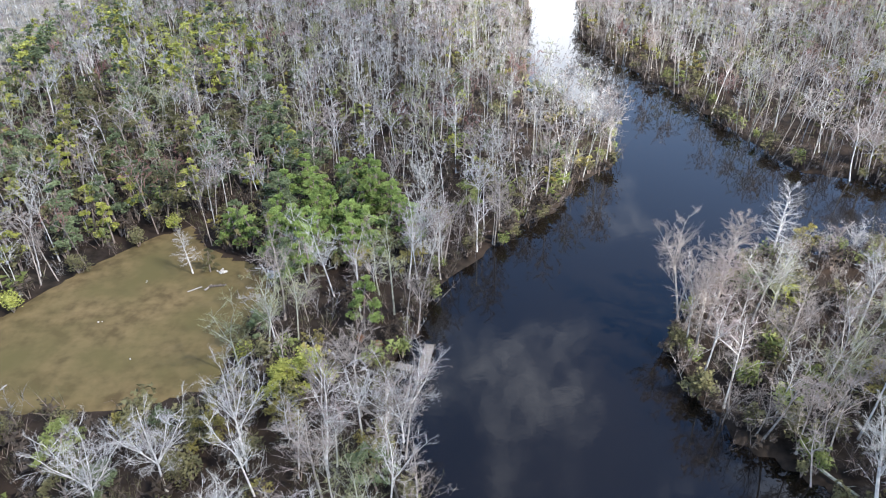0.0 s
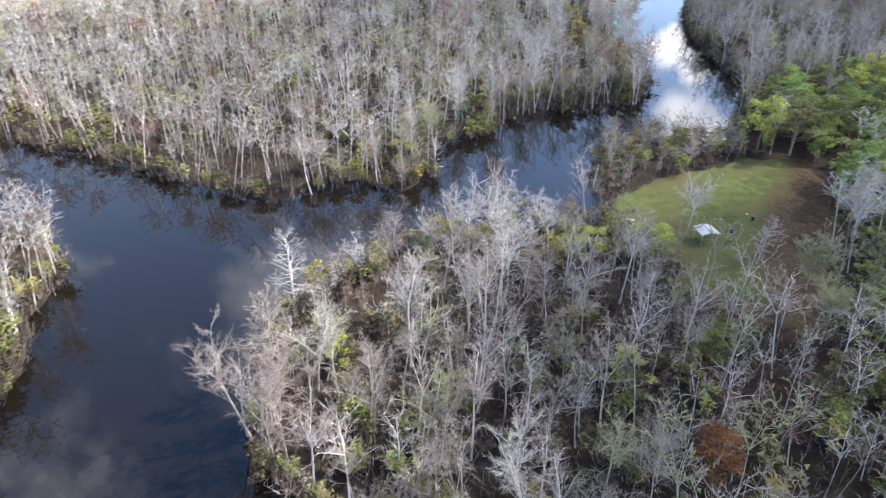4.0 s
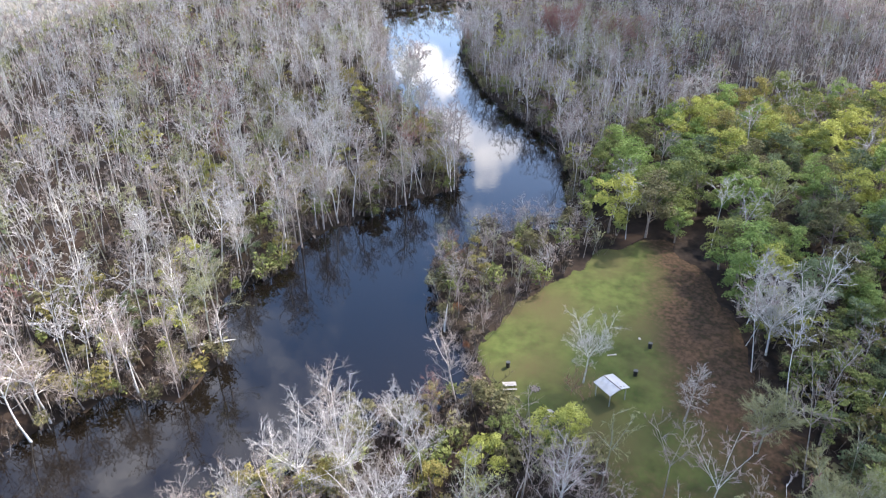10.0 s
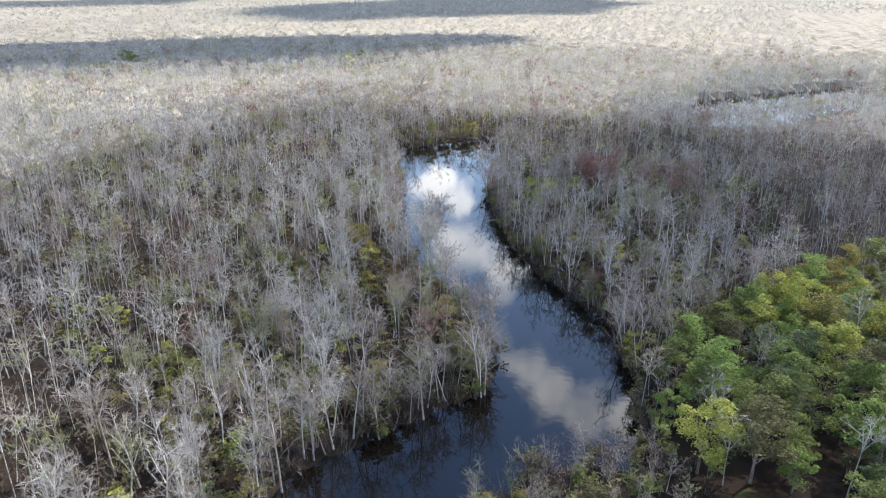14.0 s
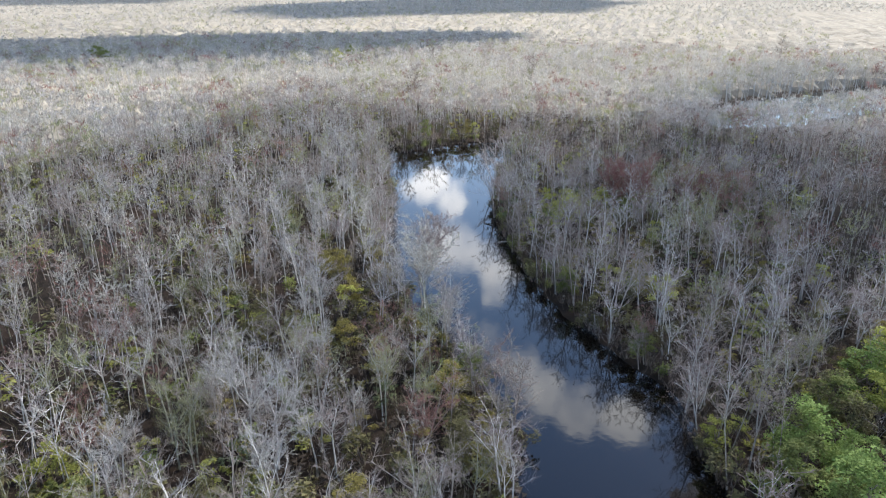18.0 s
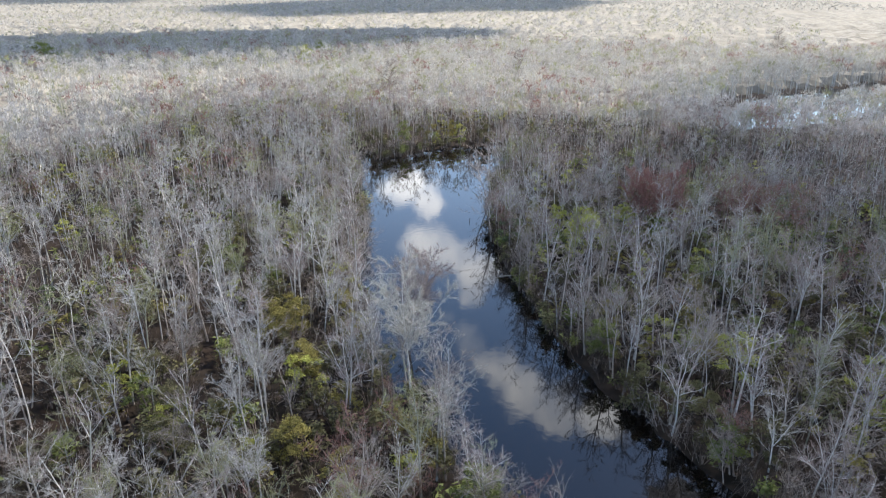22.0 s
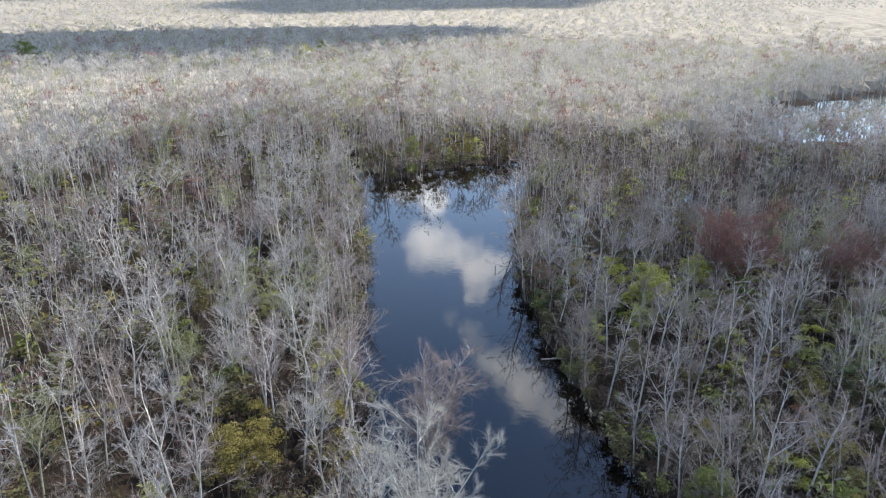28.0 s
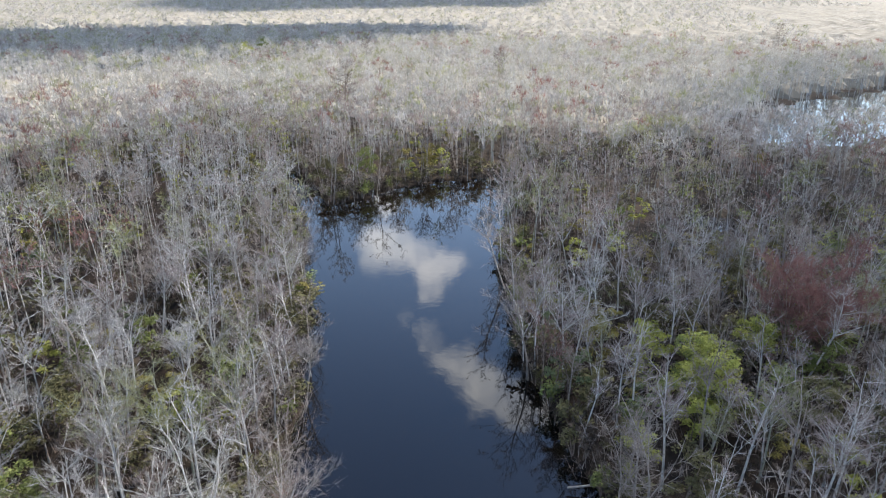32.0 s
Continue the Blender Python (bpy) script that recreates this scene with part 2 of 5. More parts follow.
LEAF = [leafy("leaf_oak", (0.098, 0.116, 0.034), (0.225, 0.25, 0.08)),
        leafy("leaf_spring", (0.215, 0.23, 0.045), (0.42, 0.42, 0.11)),
        leafy("leaf_pine", (0.085, 0.11, 0.055), (0.18, 0.215, 0.11)),
        leafy("leaf_olive", (0.075, 0.07, 0.033), (0.165, 0.152, 0.072)),
        leafy("leaf_gold", (0.15, 0.13, 0.038), (0.28, 0.24, 0.075)),
        leafy("leaf_rust", (0.16, 0.07, 0.03), (0.28, 0.13, 0.06)),
        leafy("dry_brush", (0.034, 0.026, 0.019), (0.085, 0.066, 0.05))]
BROWNTWIG = material("twig_brown", (0.05, 0.039, 0.032), (0.13, 0.105, 0.09), 0.6, 0.9, 0, 0.25)
OLIVETWIG = material("twig_olive", (0.05, 0.047, 0.024), (0.125, 0.118, 0.062), 0.6, 0.9, 0, 0.25)
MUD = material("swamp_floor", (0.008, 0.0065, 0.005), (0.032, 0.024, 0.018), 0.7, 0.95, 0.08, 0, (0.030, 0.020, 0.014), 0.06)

# ---- plan: banks of the river, in order round the water ----
WEST_BANK = [(2, -160), (0, -60), (-2, 20), (-3, 50), (-6, 60), (-8, 68), (-5, 76), (-2, 85), (1, 93), (10, 103), (21, 114), (26, 124), (34, 131.5),
             (37, 138), (34, 150), (28, 165), (21, 180), (19, 200), (24, 225), (31, 258), (36, 330), (30, 430)]
NORTH_BANK = [(62, 430), (60, 330), (51, 274), (43, 226), (46, 208), (52, 190), (60, 171), (64, 150), (68, 136), (72, 128), (81, 124), (89, 122), (92, 112),
              (102, 111), (104, 117), (114, 121), (125, 118), (141, 118), (147, 114), (156, 109), (168, 101), (181, 104), (204, 122), (211, 130)]
UPPER_BANK = [(222, 142), (239, 152), (261, 163), (289, 176.5), (317, 191), (334, 202), (342, 207), (360, 222), (376, 238), (378, 230), (352, 205), (339, 197), (343, 192), (353, 188),
              (366, 178), (374, 167), (384, 158), (400, 152), (408, 140)]
LOWER_BANK = [(400, 138), (384, 150), (368, 157), (345, 156), (313, 150), (286, 142),
              (266, 134), (253, 126), (234, 115), (216, 100), (203, 87), (184, 79), (170, 76), (159, 74), (156, 82), (151, 89)]
POINT_BANK = [(139, 92), (130, 91), (123, 86), (116, 78.5), (109, 75), (103, 79), (92, 89), (76, 97), (60, 98), (50, 95), (43, 89), (38, 84), (33, 79), (29, 74), (30, 69),
              (32, 62), (34, 57), (38, 55), (41, 49), (46, 38), (52, 15), (60, -40), (66, -160)]
RIVER = np.array(WEST_BANK + NORTH_BANK + UPPER_BANK + LOWER_BANK + POINT_BANK, float)
POND = np.array([(344, 112), (351, 120), (358, 116), (354, 108)], float)
BEND = np.array([(440, 90), (452, 96), (475, 93), (522, 79), (545, 62), (567, 43), (620, 0), (600, -30), (545, 6), (500, 32), (465, 54), (446, 70)], float)
LAWN = np.array([(115, 78), (126, 77), (139, 72.5), (152, 66.5), (157, 62), (148, 57), (137, 54.5), (124, 51.5), (114, 48), (106, 37), (100, 31), (96, 40), (96, 52), (102, 60), (103, 68), (108, 73)], float)
LITTER = np.array([(157, 62), (160, 57), (150, 48), (138, 43), (120, 40), (111, 33), (106, 37), (114, 48), (124, 51.5), (137, 54.5), (148, 57)], float)
LOT = np.array([(-84, 74), (-65, 82), (-58.5, 94), (-50.5, 104), (-45, 108), (-40, 100), (-29, 94), (-25, 83), (-29, 77), (-30, 66), (-40, 63), (-56, 62), (-78, 55)], float)
OAKS = np.array([(157, 68), (172, 74), (196, 72), (226, 55), (252, 26), (230, 5), (190, 4), (150, 14), (128, 30), (140, 43), (154, 52)], float)
SHADY = np.array([(72, 30), (96, 29), (112, 33), (132, 42), (150, 20), (150, -10), (72, -10)], float)
PINES = np.array([(-40, 102), (-31, 108), (-22, 124), (-8, 116), (-5, 100), (-12, 90), (-26, 90)], float)
POINT_EDGE = np.array([(34, 84), (44, 92), (54, 101), (66, 103), (80, 100), (96, 92), (106, 80), (99, 72), (88, 79), (72, 84), (56, 84), (44, 80)], float)
SHORE_STRIP = np.array([(112, 77), (122, 90), (128, 95), (142, 95), (160, 92), (164, 72), (152, 67), (138, 70), (125, 75)], float)
LANDING = np.array([(-19, 68), (-6, 64), (4, 62), (4, 78), (-8, 77), (-19, 80)], float)
TABLE_END = np.array([(93, 62), (100, 58), (109, 64), (113, 76), (105, 81), (97, 76)], float)
GREENWOOD = np.array([(-170, 60), (-60, 95), (-44, 110), (-22, 126), (-30, 150), (-70, 230), (-160, 300), (-260, 200)], float)


def inside(poly, x, y):
    hit = np.zeros(x.shape, bool)
    for (ax, ay), (bx, by) in zip(poly, np.roll(poly, -1, 0)):
        cross = (ay > y) != (by > y)
        hit ^= cross & (x < (bx - ax) * (y - ay) / ((by - ay) or 1e-9) + ax)
    return hit


def gap_to(poly, x, y):
    """Signed distance to a closed outline: negative inside."""
    best = np.full(x.shape, 1e9)
    for (ax, ay), (bx, by) in zip(poly, np.roll(poly, -1, 0)):
        dx, dy = bx - ax, by - ay
        k = np.clip(((x - ax) * dx + (y - ay) * dy) / (dx * dx + dy * dy), 0, 1)
        best = np.minimum(best, np.hypot(x - ax - k * dx, y - ay - k * dy))
    return np.where(inside(poly, x, y), -best, best)


def ripple(x, y, s):
    return (np.sin(x / s + 1.3 * np.sin(y / s * 0.7)) + np.sin(y / s * 1.1 + 1.7 * np.sin(x / s * 0.6 + 2))) * 0.5


def shore(x, y):
    """Distance to the water's edge, with small coves and spits."""
    d = np.minimum(np.minimum(gap_to(RIVER, x, y), gap_to(POND, x, y)), gap_to(BEND, x, y))
    return d + 0.9 * ripple(x, y, 2.7) + 0.5 * ripple(x + 40, y - 9, 1.3)


def land_height(x, y):
    d = shore(x, y)
    h = np.clip(d / 1.2, -1, 1)
    z = np.where(h > 0, 0.4 * h, 1.3 * h) + np.clip(d, 0, 30) / 30 * 0.25
    return z + 0.12 * ripple(x, y, 5.0) * np.clip(d / 4, 0, 1)


def mesh_of(name, verts, tris, mats, index=None, smooth=False):
    """A triangle mesh from arrays."""
    me = bpy.data.meshes.new(name)
    verts, tris = np.ascontiguousarray(verts, np.float32), np.ascontiguousarray(tris, np.int32)
    me.vertices.add(len(verts))
    me.vertices.foreach_set("co", verts.ravel())
    me.loops.add(tris.size)
    me.loops.foreach_set("vertex_index", tris.ravel())
    me.polygons.add(len(tris))
    me.polygons.foreach_set("loop_start", np.arange(0, tris.size, 3, dtype=np.int32))
    for m in mats:
        me.materials.append(m)
    if index is not None:
        me.polygons.foreach_set("material_index", np.ascontiguousarray(index, np.int32))
    me.polygons.foreach_set("use_smooth", np.full(len(tris), smooth))
    me.update(calc_edges=True)
    return me


def spaced(lo, hi, step, reach, grow):
    mid = list(np.arange(lo, hi + step, step))
    s = step
    while mid[-1] < reach:
        s *= grow
        mid.append(mid[-1] + s)
    s = step
    while mid[0] > -reach:
        s *= grow
        mid.insert(0, mid[0] - s)
    return np.array(mid)


def sheet(xs, ys, height):
    gx, gy = np.meshgrid(xs, ys)
    v = np.stack([gx.ravel(), gy.ravel(), height(gx.ravel(), gy.ravel())], 1)
    nx, ny = len(xs), len(ys)
    i = (np.arange(ny - 1)[:, None] * nx + np.arange(nx - 1)[None]).ravel()
    return v, np.concatenate([np.stack([i, i + 1, i + nx + 1], 1), np.stack([i, i + nx + 1, i + nx], 1)])


def turf(name, green, dry, dirt, scale):
    m = material(name, green, dry, scale, 0.95, 0.03, 0, dirt, 0.09)
    return m


LAWN_MAT = turf("lawn_grass", (0.030, 0.044, 0.011), (0.068, 0.084, 0.023), (0.064, 0.060, 0.023), 0.5)
LOT_MAT = turf("dry_grass", (0.068, 0.049, 0.022), (0.142, 0.104, 0.048), (0.082, 0.068, 0.027), 0.5)

gv, gt = sheet(spaced(-90, 420, 2.0, 5200, 1.2), spaced(20, 300, 2.0, 5200, 1.2), land_height)
OPEN_LAND = np.array([*LAWN[:5], (160, 57), (150, 48), (138, 43), (120, 40), (111, 33), *LAWN[9:]], float)
gv[:, 2] -= np.where(gap_to(OPEN_LAND, gv[:, 0], gv[:, 1]) < -2.5, 0.25, 0.0)
mid = gv[gt].mean(1)
which = np.where(inside(LAWN, mid[:, 0], mid[:, 1]), 1, np.where(inside(LOT, mid[:, 0], mid[:, 1]), 2, 0))
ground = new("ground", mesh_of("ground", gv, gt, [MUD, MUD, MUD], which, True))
tagged(ground, "dark brown leaf-littered swamp floor along the river", "ground", kind="structure")


def patch_of(name, poly, step, mat, lift, label):
    x0, y0 = poly.min(0)
    x1, y1 = poly.max(0)
    v, t = sheet(np.arange(x0 - 1, x1 + 1, step), np.arange(y0 - 1, y1 + 1, step), land_height)
    c = v[t].mean(1)
    keep = gap_to(poly, c[:, 0], c[:, 1]) + 0.8 * ripple(c[:, 0], c[:, 1], 2.0) < 0
    edge = -gap_to(poly, v[:, 0], v[:, 1])
    v[:, 2] += lift * np.clip(edge / 2, -0.3, 1)
    return tagged(new(name, mesh_of(name, v, t[keep], [mat], None, True)), label, "grass", kind="structure")


lv, lt = sheet(np.arange(94, 164, 0.7), np.arange(28, 80, 0.7), land_height)
both = gap_to(OPEN_LAND, lv[:, 0], lv[:, 1]) + 1.1 * ripple(lv[:, 0], lv[:, 1], 2.0) + 0.5 * ripple(lv[:, 0] + 9, lv[:, 1], 0.9)
keep = both[lt].mean(1) < 0
lv[:, 2] += 0.2 * np.clip(-both / 2, -0.3, 1)
lawn_mesh = mesh_of("lawn", lv, lt[keep], [LAWN_MAT], None, True)
# how far the grass gives way to fallen leaves, darkened for the grove's shade
fallen = np.clip((gap_to(LAWN, lv[:, 0], lv[:, 1]) + 4.0 + np.clip((55 - lv[:, 1]) * 0.42, -3, 4) + 2.6 * ripple(lv[:, 0], lv[:, 1], 4.0) + 1.2 * ripple(lv[:, 0], lv[:, 1] + 7, 1.4)) / 8.0, 0, 1)
lawn_mesh.attributes.new("leaves_and_shade", "FLOAT", "POINT").data.foreach_set("value", fallen)
n, l = LAWN_MAT.node_tree.nodes, LAWN_MAT.node_tree.links
b = n["Principled BSDF"]
share, brown, specks, lay = n.new("ShaderNodeAttribute"), n.new("ShaderNodeValToRGB"), n.new("ShaderNodeTexNoise"), n.new("ShaderNodeMix")
share.attribute_name = "leaves_and_shade"
place = n.new("ShaderNodeNewGeometry")
l.new(place.outputs["Position"], specks.inputs["Vector"])
specks.inputs["Scale"].default_value, specks.inputs["Detail"].default_value = 1.6, 8.0
# leaf-litter brown, with the grove's shade put into its darker tone
brown.color_ramp.elements[0].position, brown.color_ramp.elements[1].position = 0.36, 0.64
brown.color_ramp.elements[0].color, brown.color_ramp.elements[1].color = (0.024, 0.016, 0.010, 1), (0.074, 0.046, 0.027, 1)
l.new(specks.outputs["Fac"], brown.inputs["Fac"])
jag = n.new("ShaderNodeMath")
jag.operation = "MULTIPLY_ADD"
jag.inputs[1].default_value, jag.inputs[2].default_value = 1.2, -0.6
l.new(specks.outputs["Fac"], jag.inputs[0])
shift = n.new("ShaderNodeMath")
shift.operation, shift.use_clamp = "ADD", True
l.new(share.outputs["Fac"], shift.inputs[0])
l.new(jag.outputs[0], shift.inputs[1])
lay.data_type = "RGBA"
l.new(shift.outputs[0], lay.inputs["Factor"])
l.new(b.inputs["Base Color"].links[0].from_socket, lay.inputs["A"])
l.new(brown.outputs["Color"], lay.inputs["B"])
l.new(lay.outputs["Result"], b.inputs["Base Color"])
tagged(new("lawn", lawn_mesh), "short green lawn fading into reddish-brown leaf litter darkened for shade", "lawn", kind="structure")
patch_of("clearing", LOT, 1.0, LOT_MAT, 0.22, "dry tan grass clearing among the woods")

# water: one still sheet
WATER = bpy.data.materials.new("river_water")
WATER.use_nodes = True
n, l = WATER.node_tree.nodes, WATER.node_tree.links
b = n["Principled BSDF"]
b.inputs["Base Color"].default_value = (0.0052, 0.0040, 0.0030, 1)
b.inputs["Roughness"].default_value, b.inputs["IOR"].default_value = 0.02, 1.43
geo, small, rel = n.new("ShaderNodeNewGeometry"), n.new("ShaderNodeTexNoise"), n.new("ShaderNodeBump")
small.inputs["Scale"].default_value, small.inputs["Detail"].default_value = 0.8, 3.0
l.new(geo.outputs["Position"], small.inputs["Vector"])
rel.inputs["Strength"].default_value, rel.inputs["Distance"].default_value = 0.25, 0.02
l.new(small.outputs["Fac"], rel.inputs["Height"])
l.new(rel.outputs[0], b.inputs["Normal"])
wx = np.array([-60.0, 720.0])
wv, wt = sheet(wx, np.array([-200.0, 450.0]), lambda x, y: x * 0)
tagged(new("water", mesh_of("water", wv, wt, [WATER])), "dark still blackwater river reflecting sky and trees", "river", kind="structure")

# ---- trees: templates as arrays of triangles, slot 0 wood, slot 1 twigs or leaves ----


class Geo:
    def __init__(self):
        self.v, self.t, self.s, self.n, self.wood = [], [], [], 0, []

    def add(self, v, t, slot):
        self.v.append(np.asarray(v, float))
        self.t.append(np.asarray(t, int) + self.n)
        self.s.append(np.full(len(t), slot))
        self.n += len(v)

    def tube(self, pts, radii, sides, slot):
        pts = np.asarray(pts, float)
        if slot == 0:
            if self.wood:
                old = np.concatenate([np.arange(a, b) for a, b in self.wood])
                spots = np.concatenate(self.v)[old]
                self.t.append(np.array([[self.n, self.n + 1, old[np.argmin(np.linalg.norm(spots - pts[0], axis=1))]]]))
                self.s.append(np.array([0]))
            self.wood.append((self.n, self.n + len(pts) * sides))
        k = len(pts)
        d = np.gradient(pts, axis=0)
        d /= np.linalg.norm(d, axis=1)[:, None] + 1e-9
        ref = np.where(np.abs(d[:, 2:3]) > 0.9, [[1.0, 0, 0]], [[0, 0, 1.0]])
        a = np.cross(d, ref)
        a /= np.linalg.norm(a, axis=1)[:, None] + 1e-9
        c = np.cross(d, a)
        ang = np.arange(sides) / sides * 2 * np.pi
        ring = pts[:, None] + np.asarray(radii)[:, None, None] * (a[:, None] * np.cos(ang)[None, :, None] + c[:, None] * np.sin(ang)[None, :, None])
        i = (np.arange(k - 1)[:, None] * sides + np.arange(sides)[None]).ravel()
        j = (np.arange(k - 1)[:, None] * sides + (np.arange(sides)[None] + 1) % sides).ravel()
        self.add(ring.reshape(-1, 3), np.concatenate([np.stack([i, j, j + sides], 1), np.stack([i, j + sides, i + sides], 1)]), slot)

    def spikes(self, p, q, width, rng, slot=1, both=False):
        """Thin tapering twigs from p to q."""
        p, q = np.asarray(p), np.asarray(q)
        d = q - p
        for turn in range(2 if both else 1):
            r = rng.normal(size=p.shape)
            a = np.cross(d, r)
            a /= np.linalg.norm(a, axis=1)[:, None] + 1e-9
            v = np.stack([p + a * width / 2, p - a * width / 2, q], 1).reshape(-1, 3)
            self.add(v, np.arange(len(v)).reshape(-1, 3), slot)

    def leaves(self, c, size, rng, slot=1):
        c = np.asarray(c)
        r = rng.normal(size=(2, *c.shape))
        r /= np.linalg.norm(r, axis=2)[:, :, None]
        r[:, :, 2] *= 0.6
        s = size * rng.uniform(0.6, 1.3, (len(c), 1))
        v = np.stack([c - r[0] * s * 0.5, c + r[0] * s * 0.5 + r[1] * s * 0.2, c + r[1] * s * 0.9], 1).reshape(-1, 3)
        self.add(v, np.arange(len(v)).reshape(-1, 3), slot)

    def done(self):
        return np.concatenate(self.v), np.concatenate(self.t), np.concatenate(self.s)


def bend(rng, p, d, length, k, wander, lift):
    """A crooked line from p along d that turns upwards by lift."""
    pts = [np.array(p, float)]
    d = np.array(d, float)
    for i in range(k):
        d = d + rng.normal(size=3) * wander + np.array([0, 0, lift])
        d /= np.linalg.norm(d)
        pts.append(pts[-1] + d * length / k)
    return np.array(pts)


def along(pts, f):
    f = np.clip(f, 0, 0.999) * (len(pts) - 1)
    i = int(f)
    return pts[i] + (pts[i + 1] - pts[i]) * (f - i)


def bare_tree(seed, h, lod, form="swamp", thick=1.0, rich=1.0):
    """A leafless tree: a slim trunk, ascending leaders, limbs, branches and fine twigs. lod 0 is the finest; rich multiplies its twigs."""
    rng = np.random.default_rng(seed)
    g = Geo()
    sides, k = [(6, 7), (5, 5), (3, 3), (3, 2)][lod]
    cyp, wide = form == "cypress", form == "spread"
    fork = 1.0 if cyp else rng.uniform(0.32, 0.42) if wide else rng.uniform(0.46, 0.62)
    r0 = h * (0.015 if cyp else 0.0118 if wide else 0.0088) * (1.05, 1.0, 0.75, 0.7)[lod]
    trunk = bend(rng, (0, 0, -0.6), (rng.normal() * 0.05, rng.normal() * 0.05, 1), h * 0.96 * fork + 0.6, k, 0.02 if cyp else 0.028, 0.05)
    f = np.linspace(0, 1, k + 1)
    g.tube(trunk, r0 * (1 - (0.9 if cyp else 0.42) * f) * (1 + 0.45 * np.exp(-f * 9)), sides, 0)
    axes = []          # line, radius at its foot, first place of limbs, how many limbs
    if cyp:
        axes.append((trunk, r0, 0.3, [38, 26, 14, 7][lod]))
    else:
        n = [5, 4, 3, 2][lod] if wide else [4, 3, 3, 2][lod]
        a0 = rng.uniform(0, 6.28)
        for i in range(n):
            az = a0 + i * 6.28 / n + rng.normal() * 0.4
            tilt = radians(rng.uniform(16, 42) if wide else rng.uniform(2, 10) if i == 0 else rng.uniform(18, 44))
            d = (math.cos(az) * math.sin(tilt), math.sin(az) * math.sin(tilt), math.cos(tilt))
            foot = trunk[-1] if wide or i == 0 or lod > 1 else along(trunk, rng.uniform(0.78, 0.98))
            line = bend(rng, foot, d, h * (1 - fork) * (rng.uniform(0.8, 1.05) if wide else 0.95 if i == 0 else rng.uniform(0.62, 0.88)), [5, 4, 2, 1][lod], 0.09, 0.04)
            if lod < 3:
                g.tube(line, np.linspace(r0 * 0.5, 0.014, len(line)), [4, 3, 3, 3][lod], 0)
            else:
                g.spikes(line[:1], line[-1:], 0.3, rng, 0)
            axes.append((line, r0 * 0.46, 0.05, int(([8, 6, 5, 2][lod] + 2 * int(wide)) * (0.8 + 0.2 * rich))))
        if lod < 2:
            axes.append((trunk, r0 * 0.5, 0.6, 4))
    fine = [[], [], [], []]        # branches: foot, tip; twigs: foot, tip
    for line, lr0, lo, nl in axes:
        az = rng.uniform(0, 6.28)
        whole = np.linalg.norm(line[-1] - line[0])
        for i in range(nl):
            s = lo + (0.97 - lo) * (i + rng.uniform(0, 0.9)) / nl
            base = along(line, s)
            az += 2.4 + rng.normal() * 0.4
            top = (s - lo) / (1 - lo)
            if cyp:
                tilt = radians(rng.uniform(62, 96) - 32 * top)
                span = h * 0.28 * rng.uniform(0.6, 1.15) * (1.05 - 0.65 * top) * (0.55 + 0.45 * min(1, top * 5))
            else:
                tilt = radians(rng.uniform(32, 80))
                span = max(0.115 * h, whole * 0.46) * rng.uniform(0.6, 1.1) * (1.1 - 0.35 * top)
            d = np.array([math.cos(az) * math.sin(tilt), math.sin(az) * math.sin(tilt), math.cos(tilt)])
            limb = bend(rng, base, d, span, [3, 2, 1, 1][lod], 0.14, 0.02 if cyp else 0.07)
            lr = max(0.018, lr0 * (1 - 0.8 * s) * 0.42)
            if lod < 2:
                g.tube(limb, np.linspace(lr, 0.01, len(limb)), 3, 0)
            elif lod == 2:
                g.spikes(limb[:1], limb[-1:], 0.08, rng, 0)
            else:
                fine[2].append(limb[0]), fine[3].append(limb[-1])
            dl = (limb[-1] - limb[0]) / np.linalg.norm(limb[-1] - limb[0])
            shoots = [6, 5, 3, 3][lod]
            for j in range(shoots):
                u = 0.12 + 0.88 * (j + rng.uniform(0, 1)) / shoots
                p = along(limb, u)
                d2 = dl + rng.normal(size=3) * ([0.6, 0.6, 0.5] if not cyp else [0.55, 0.55, 0.25]) + np.array([0, 0, 0.14 if not cyp else 0.0])
                d2 /= np.linalg.norm(d2)
                ln = span * rng.uniform(0.38, 0.62) * (1.2 - 0.45 * u)
                fine[0].append(p), fine[1].append(p + d2 * ln)
                for q in range(int([15, 10, 6, 0][lod] * rich)):
                    a = p + d2 * ln * rng.uniform(0.15, 0.95)
                    d3 = d2 + rng.normal(size=3) * 0.55 + np.array([0, 0, 0.06])
                    d3 /= np.linalg.norm(d3)
                    fine[2].append(a), fine[3].append(a + d3 * max(0.45, ln * rng.uniform(0.35, 0.7)))
    g.spikes(np.array(fine[0]), np.array(fine[1]), [0.034, 0.04, 0.09, 0.26][lod], rng, 0 if lod < 2 else 1)
    if lod < 3:
        g.spikes(np.array(fine[2]), np.array(fine[3]), [0.021, 0.029, 0.085][lod] * thick, rng, 1)
    return g.done()


